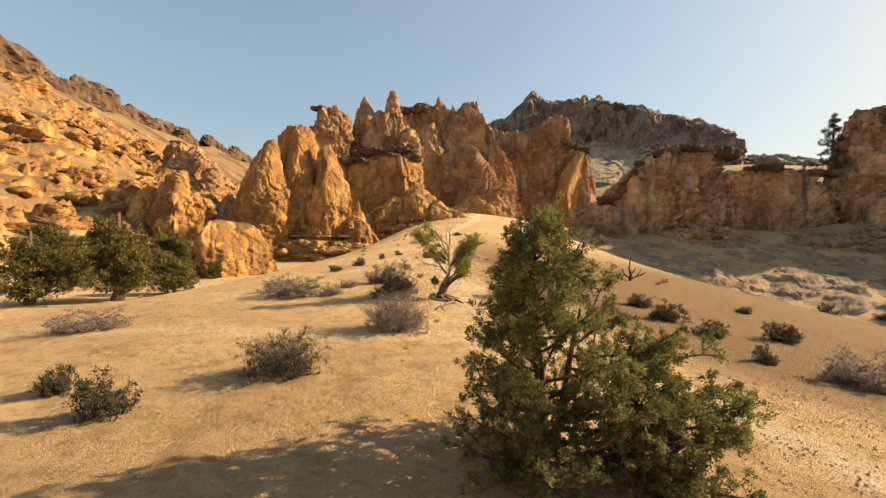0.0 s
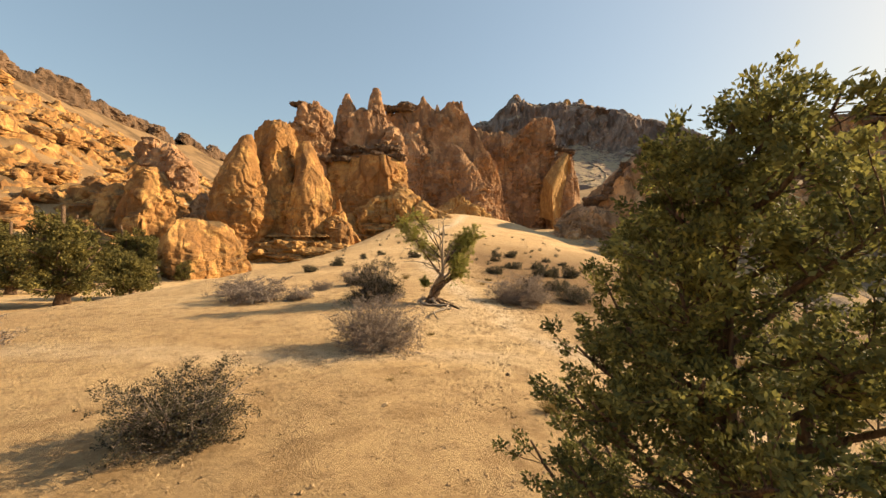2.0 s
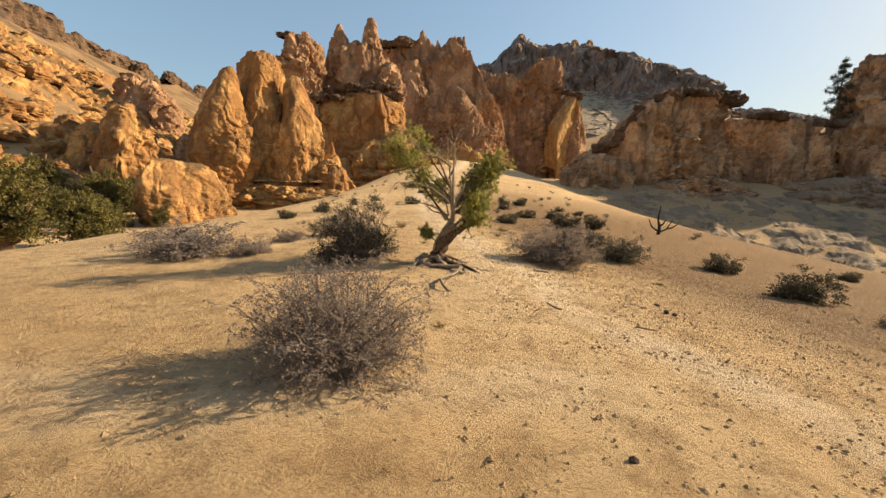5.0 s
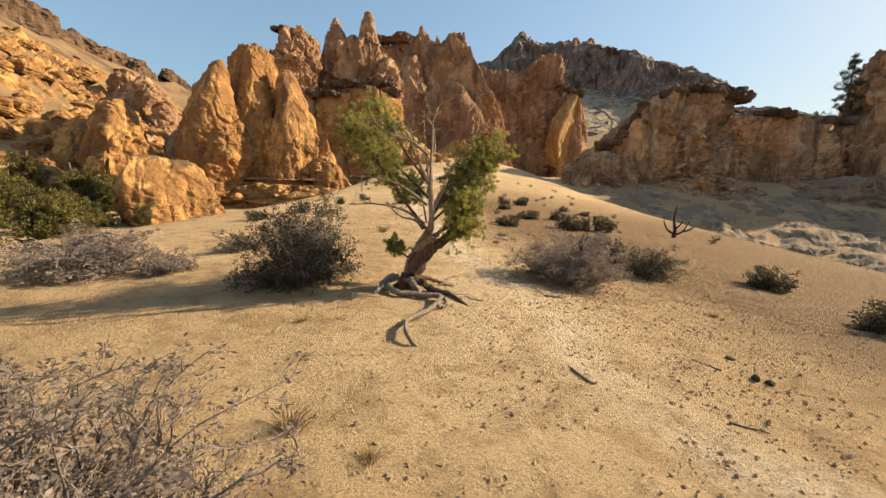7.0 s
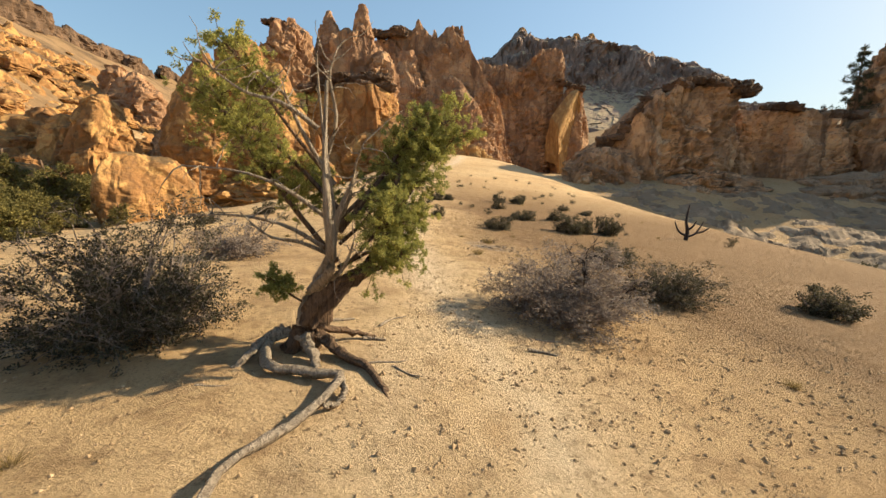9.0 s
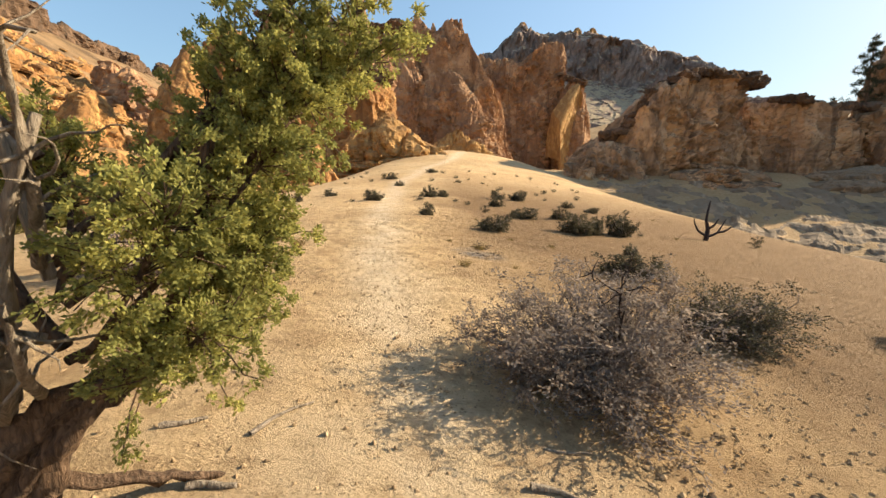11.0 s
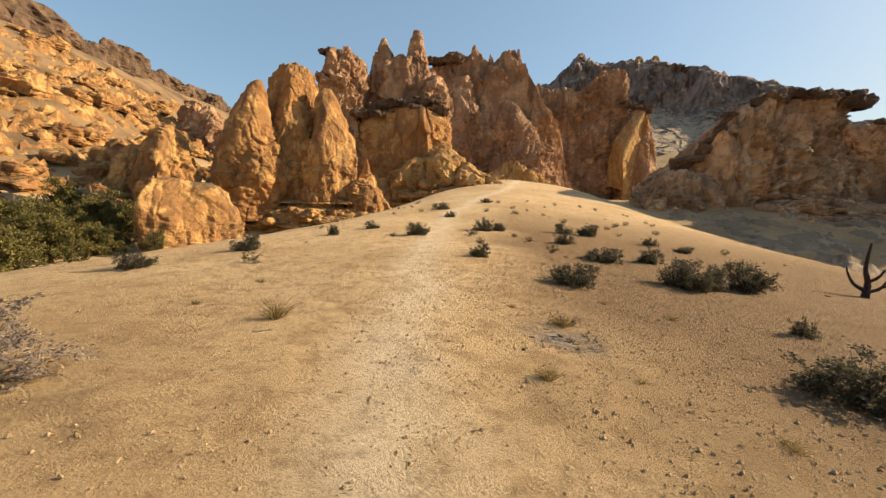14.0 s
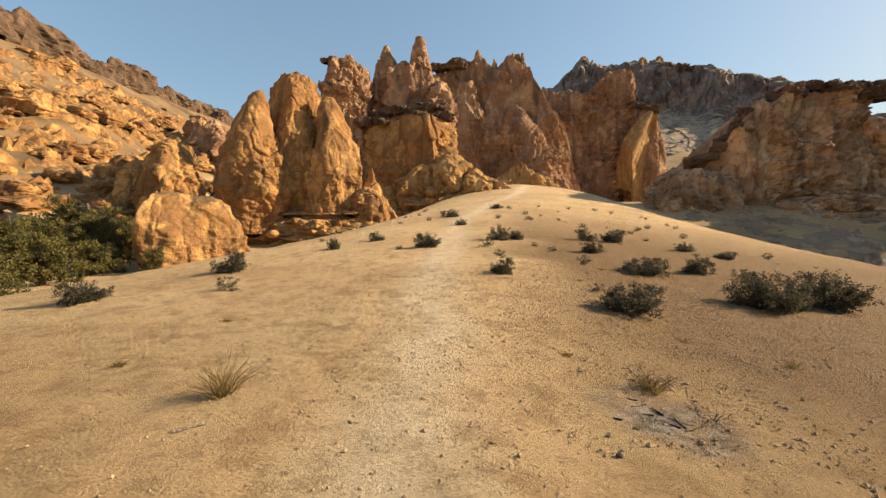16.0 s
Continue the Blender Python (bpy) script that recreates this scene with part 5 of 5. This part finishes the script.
def snag(x, y):
    rng = np.random.default_rng(81)
    s = thing("dead_tree", on_ground(x, y, 0.05), "small charred dead tree with upturned branches", "dead tree")
    part("trunk", mesh("trunk", *tube(spline([(0, 0, 0), (0.05, 0, 0.5), (-0.05, 0, 1.0), (0.05, 0, 1.75)], 12), np.linspace(0.11, 0.03, 12), 7, rng, 0.08), CHAR, True), s)
    for pts in (((0, 0, 0.2), (0.45, 0, 0.35), (0.75, 0.1, 0.7), (0.9, 0.1, 0.95)), ((0, 0, 0.25), (-0.35, 0, 0.45), (-0.55, 0, 0.8), (-0.6, 0, 1.0)), ((0.5, 0, 0.4), (0.8, 0, 0.45), (1.05, 0, 0.6), (1.15, 0, 0.65)), ((0, 0, 0.5), (0.15, -0.2, 0.7), (0.2, -0.3, 0.9), (0.25, -0.35, 1.0))):
        part("branch", mesh("branch", *tube(spline(pts, 9), np.linspace(0.06, 0.015, 9), 6, rng, 0.08), CHAR, True), s)


snag(13.5, 29.6)


def stick(x, y, length, turn, r, wood=DEADWOOD, label="dry crooked stick lying on the soil", seed=1):
    rng = np.random.default_rng(seed)
    s = np.linspace(-0.5, 0.5, 9) * length
    c, n = math.cos(radians(turn)), math.sin(radians(turn))
    wob = length * 0.05 * np.sin(np.linspace(0, 5, 9) + seed)
    px, py = x + s * c - wob * n, y + s * n + wob * c
    pz = height(px, py) + r * 0.6
    ob = new("stick", mesh("stick", *tube(np.stack([px - x, py - y, pz], -1), np.linspace(r, r * 0.4, 9), 6, rng, 0.12), wood, True))
    ob.location = (x, y, 0)
    tagged(ob, label, "stick", "sticks")


for i, (x, y, ln, tn, r) in enumerate(((1.42, 11.58, 0.6, 116, 0.013), (2.98, 12.0, 0.30, 115, 0.013), (2.33, 14.76, 0.3, -5, 0.012), (2.5, 10.85, 0.25, -30, 0.012), (0.58, 14.85, 0.45, 55, 0.016),
        (2.16, 14.4, 0.3, -15, 0.022), (0.46, 14.25, 0.22, 10, 0.028), (0.08, 14.7, 0.24, 30, 0.025), (-0.06, 16.2, 0.4, 55, 0.010), (0.05, 17.0, 0.22, 60, 0.009), (-1.03, 20.27, 0.2, 40, 0.014), (1.45, 7.05, 0.22, 20, 0.02),
        (0.62, 13.75, 0.4, 25, 0.014), (0.8, 13.6, 0.3, -30, 0.012), (-0.5, 13.2, 0.3, 10, 0.014))):
    stick(x, y, ln, tn, r, seed=i + 1)
rng = np.random.default_rng(12)
for i in range(16):
    stick(2.5 + rng.normal() * 0.28, 21.2 + rng.normal() * 0.35, rng.uniform(0.05, 0.2), rng.uniform(0, 180), rng.uniform(0.005, 0.013), CHAR, "charred stick in an old burnt patch", 40 + i)

ball = bmesh.new()
bmesh.ops.create_icosphere(ball, subdivisions=1, radius=1.0)
BALL_V = np.array([v.co for v in ball.verts])
BALL_F = np.array([[v.index for v in f.verts] for f in ball.faces])
ball.free()


def stones(rng, x, y, size, sink):
    n = len(x)
    v = BALL_V[None] * (1 + 0.22 * rng.normal(size=(n, len(BALL_V), 1)))
    v = v * (size[:, None] * rng.uniform(0.6, 1.2, (n, 3)) * [1, 1, 0.65])[:, None]
    a = rng.uniform(0, 6.28, n)
    c, s = np.cos(a)[:, None], np.sin(a)[:, None]
    v = np.stack([v[..., 0] * c - v[..., 1] * s + x[:, None], v[..., 0] * s + v[..., 1] * c + y[:, None], v[..., 2] + (height(x, y) + size * sink)[:, None]], -1)
    f = BALL_F[None] + (np.arange(n) * len(BALL_V))[:, None, None]
    return v.reshape(-1, 3), f.reshape(-1, 3)


for i, (x, y, s, mat) in enumerate(((3.28, 11.74, 0.062, DARKSTONE), (3.38, 11.68, 0.05, DARKSTONE), (3.5, 12.35, 0.05, DARKSTONE), (-0.67, 6.67, 0.045, STONE), (0.9, 8.1, 0.035, DARKSTONE), (1.35, 7.0, 0.06, DARKSTONE), (1.28, 6.85, 0.045, STONE), (2.0, 20.4, 0.035, DARKSTONE))):
    v, f = stones(np.random.default_rng(i), np.array([0.0]) + x, np.array([0.0]) + y, np.array([s]), 0.4)
    tagged(new("stone", mesh("stone", v, f, mat)), "dark loose stone on the soil" if mat is DARKSTONE else "pale loose stone on the soil", "stone", "loose stones")
BALL_V = np.array([(1, 0, 0), (0, 1, 0), (-1, 0, 0), (0, -1, 0), (0, 0, 1), (0, 0, -1)], float)
BALL_F = np.array([(0, 1, 4), (1, 2, 4), (2, 3, 4), (3, 0, 4), (1, 0, 5), (2, 1, 5), (3, 2, 5), (0, 3, 5)])
rng = np.random.default_rng(33)
n = 40000
px, py = rng.normal(1.5, 3.2, n), rng.uniform(0.8, 27, n)
ps = np.clip(0.0068 * np.exp(rng.normal(0, 0.55, n)), 0, 0.017)
tagged(new("gravel", mesh("gravel", *stones(rng, px, py, ps, 0.45), STONE)), "fine pale gravel and clods on the soil", "gravel", kind="stuff")
n = 24000
px, py = rng.normal(4.2, 2.2, n), rng.uniform(1.5, 30, n)
ps = np.clip(0.0112 * np.exp(rng.normal(0, 0.5, n)), 0, 0.024)
tagged(new("gravel", mesh("gravel", *stones(rng, px, py, ps, 0.4), STONE)), "coarse brown clods and gravel beside the trail", "gravel", kind="stuff")
n = 1300
px, py = rng.normal(1.8, 3.6, n), rng.uniform(0.8, 32, n)
ps = np.clip(0.012 * np.exp(rng.normal(0, 0.45, n)), 0, 0.024)
tagged(new("gravel", mesh("gravel", *stones(rng, px, py, ps, 0.35), STONE)), "scattered pebbles on the soil", "gravel", kind="stuff")
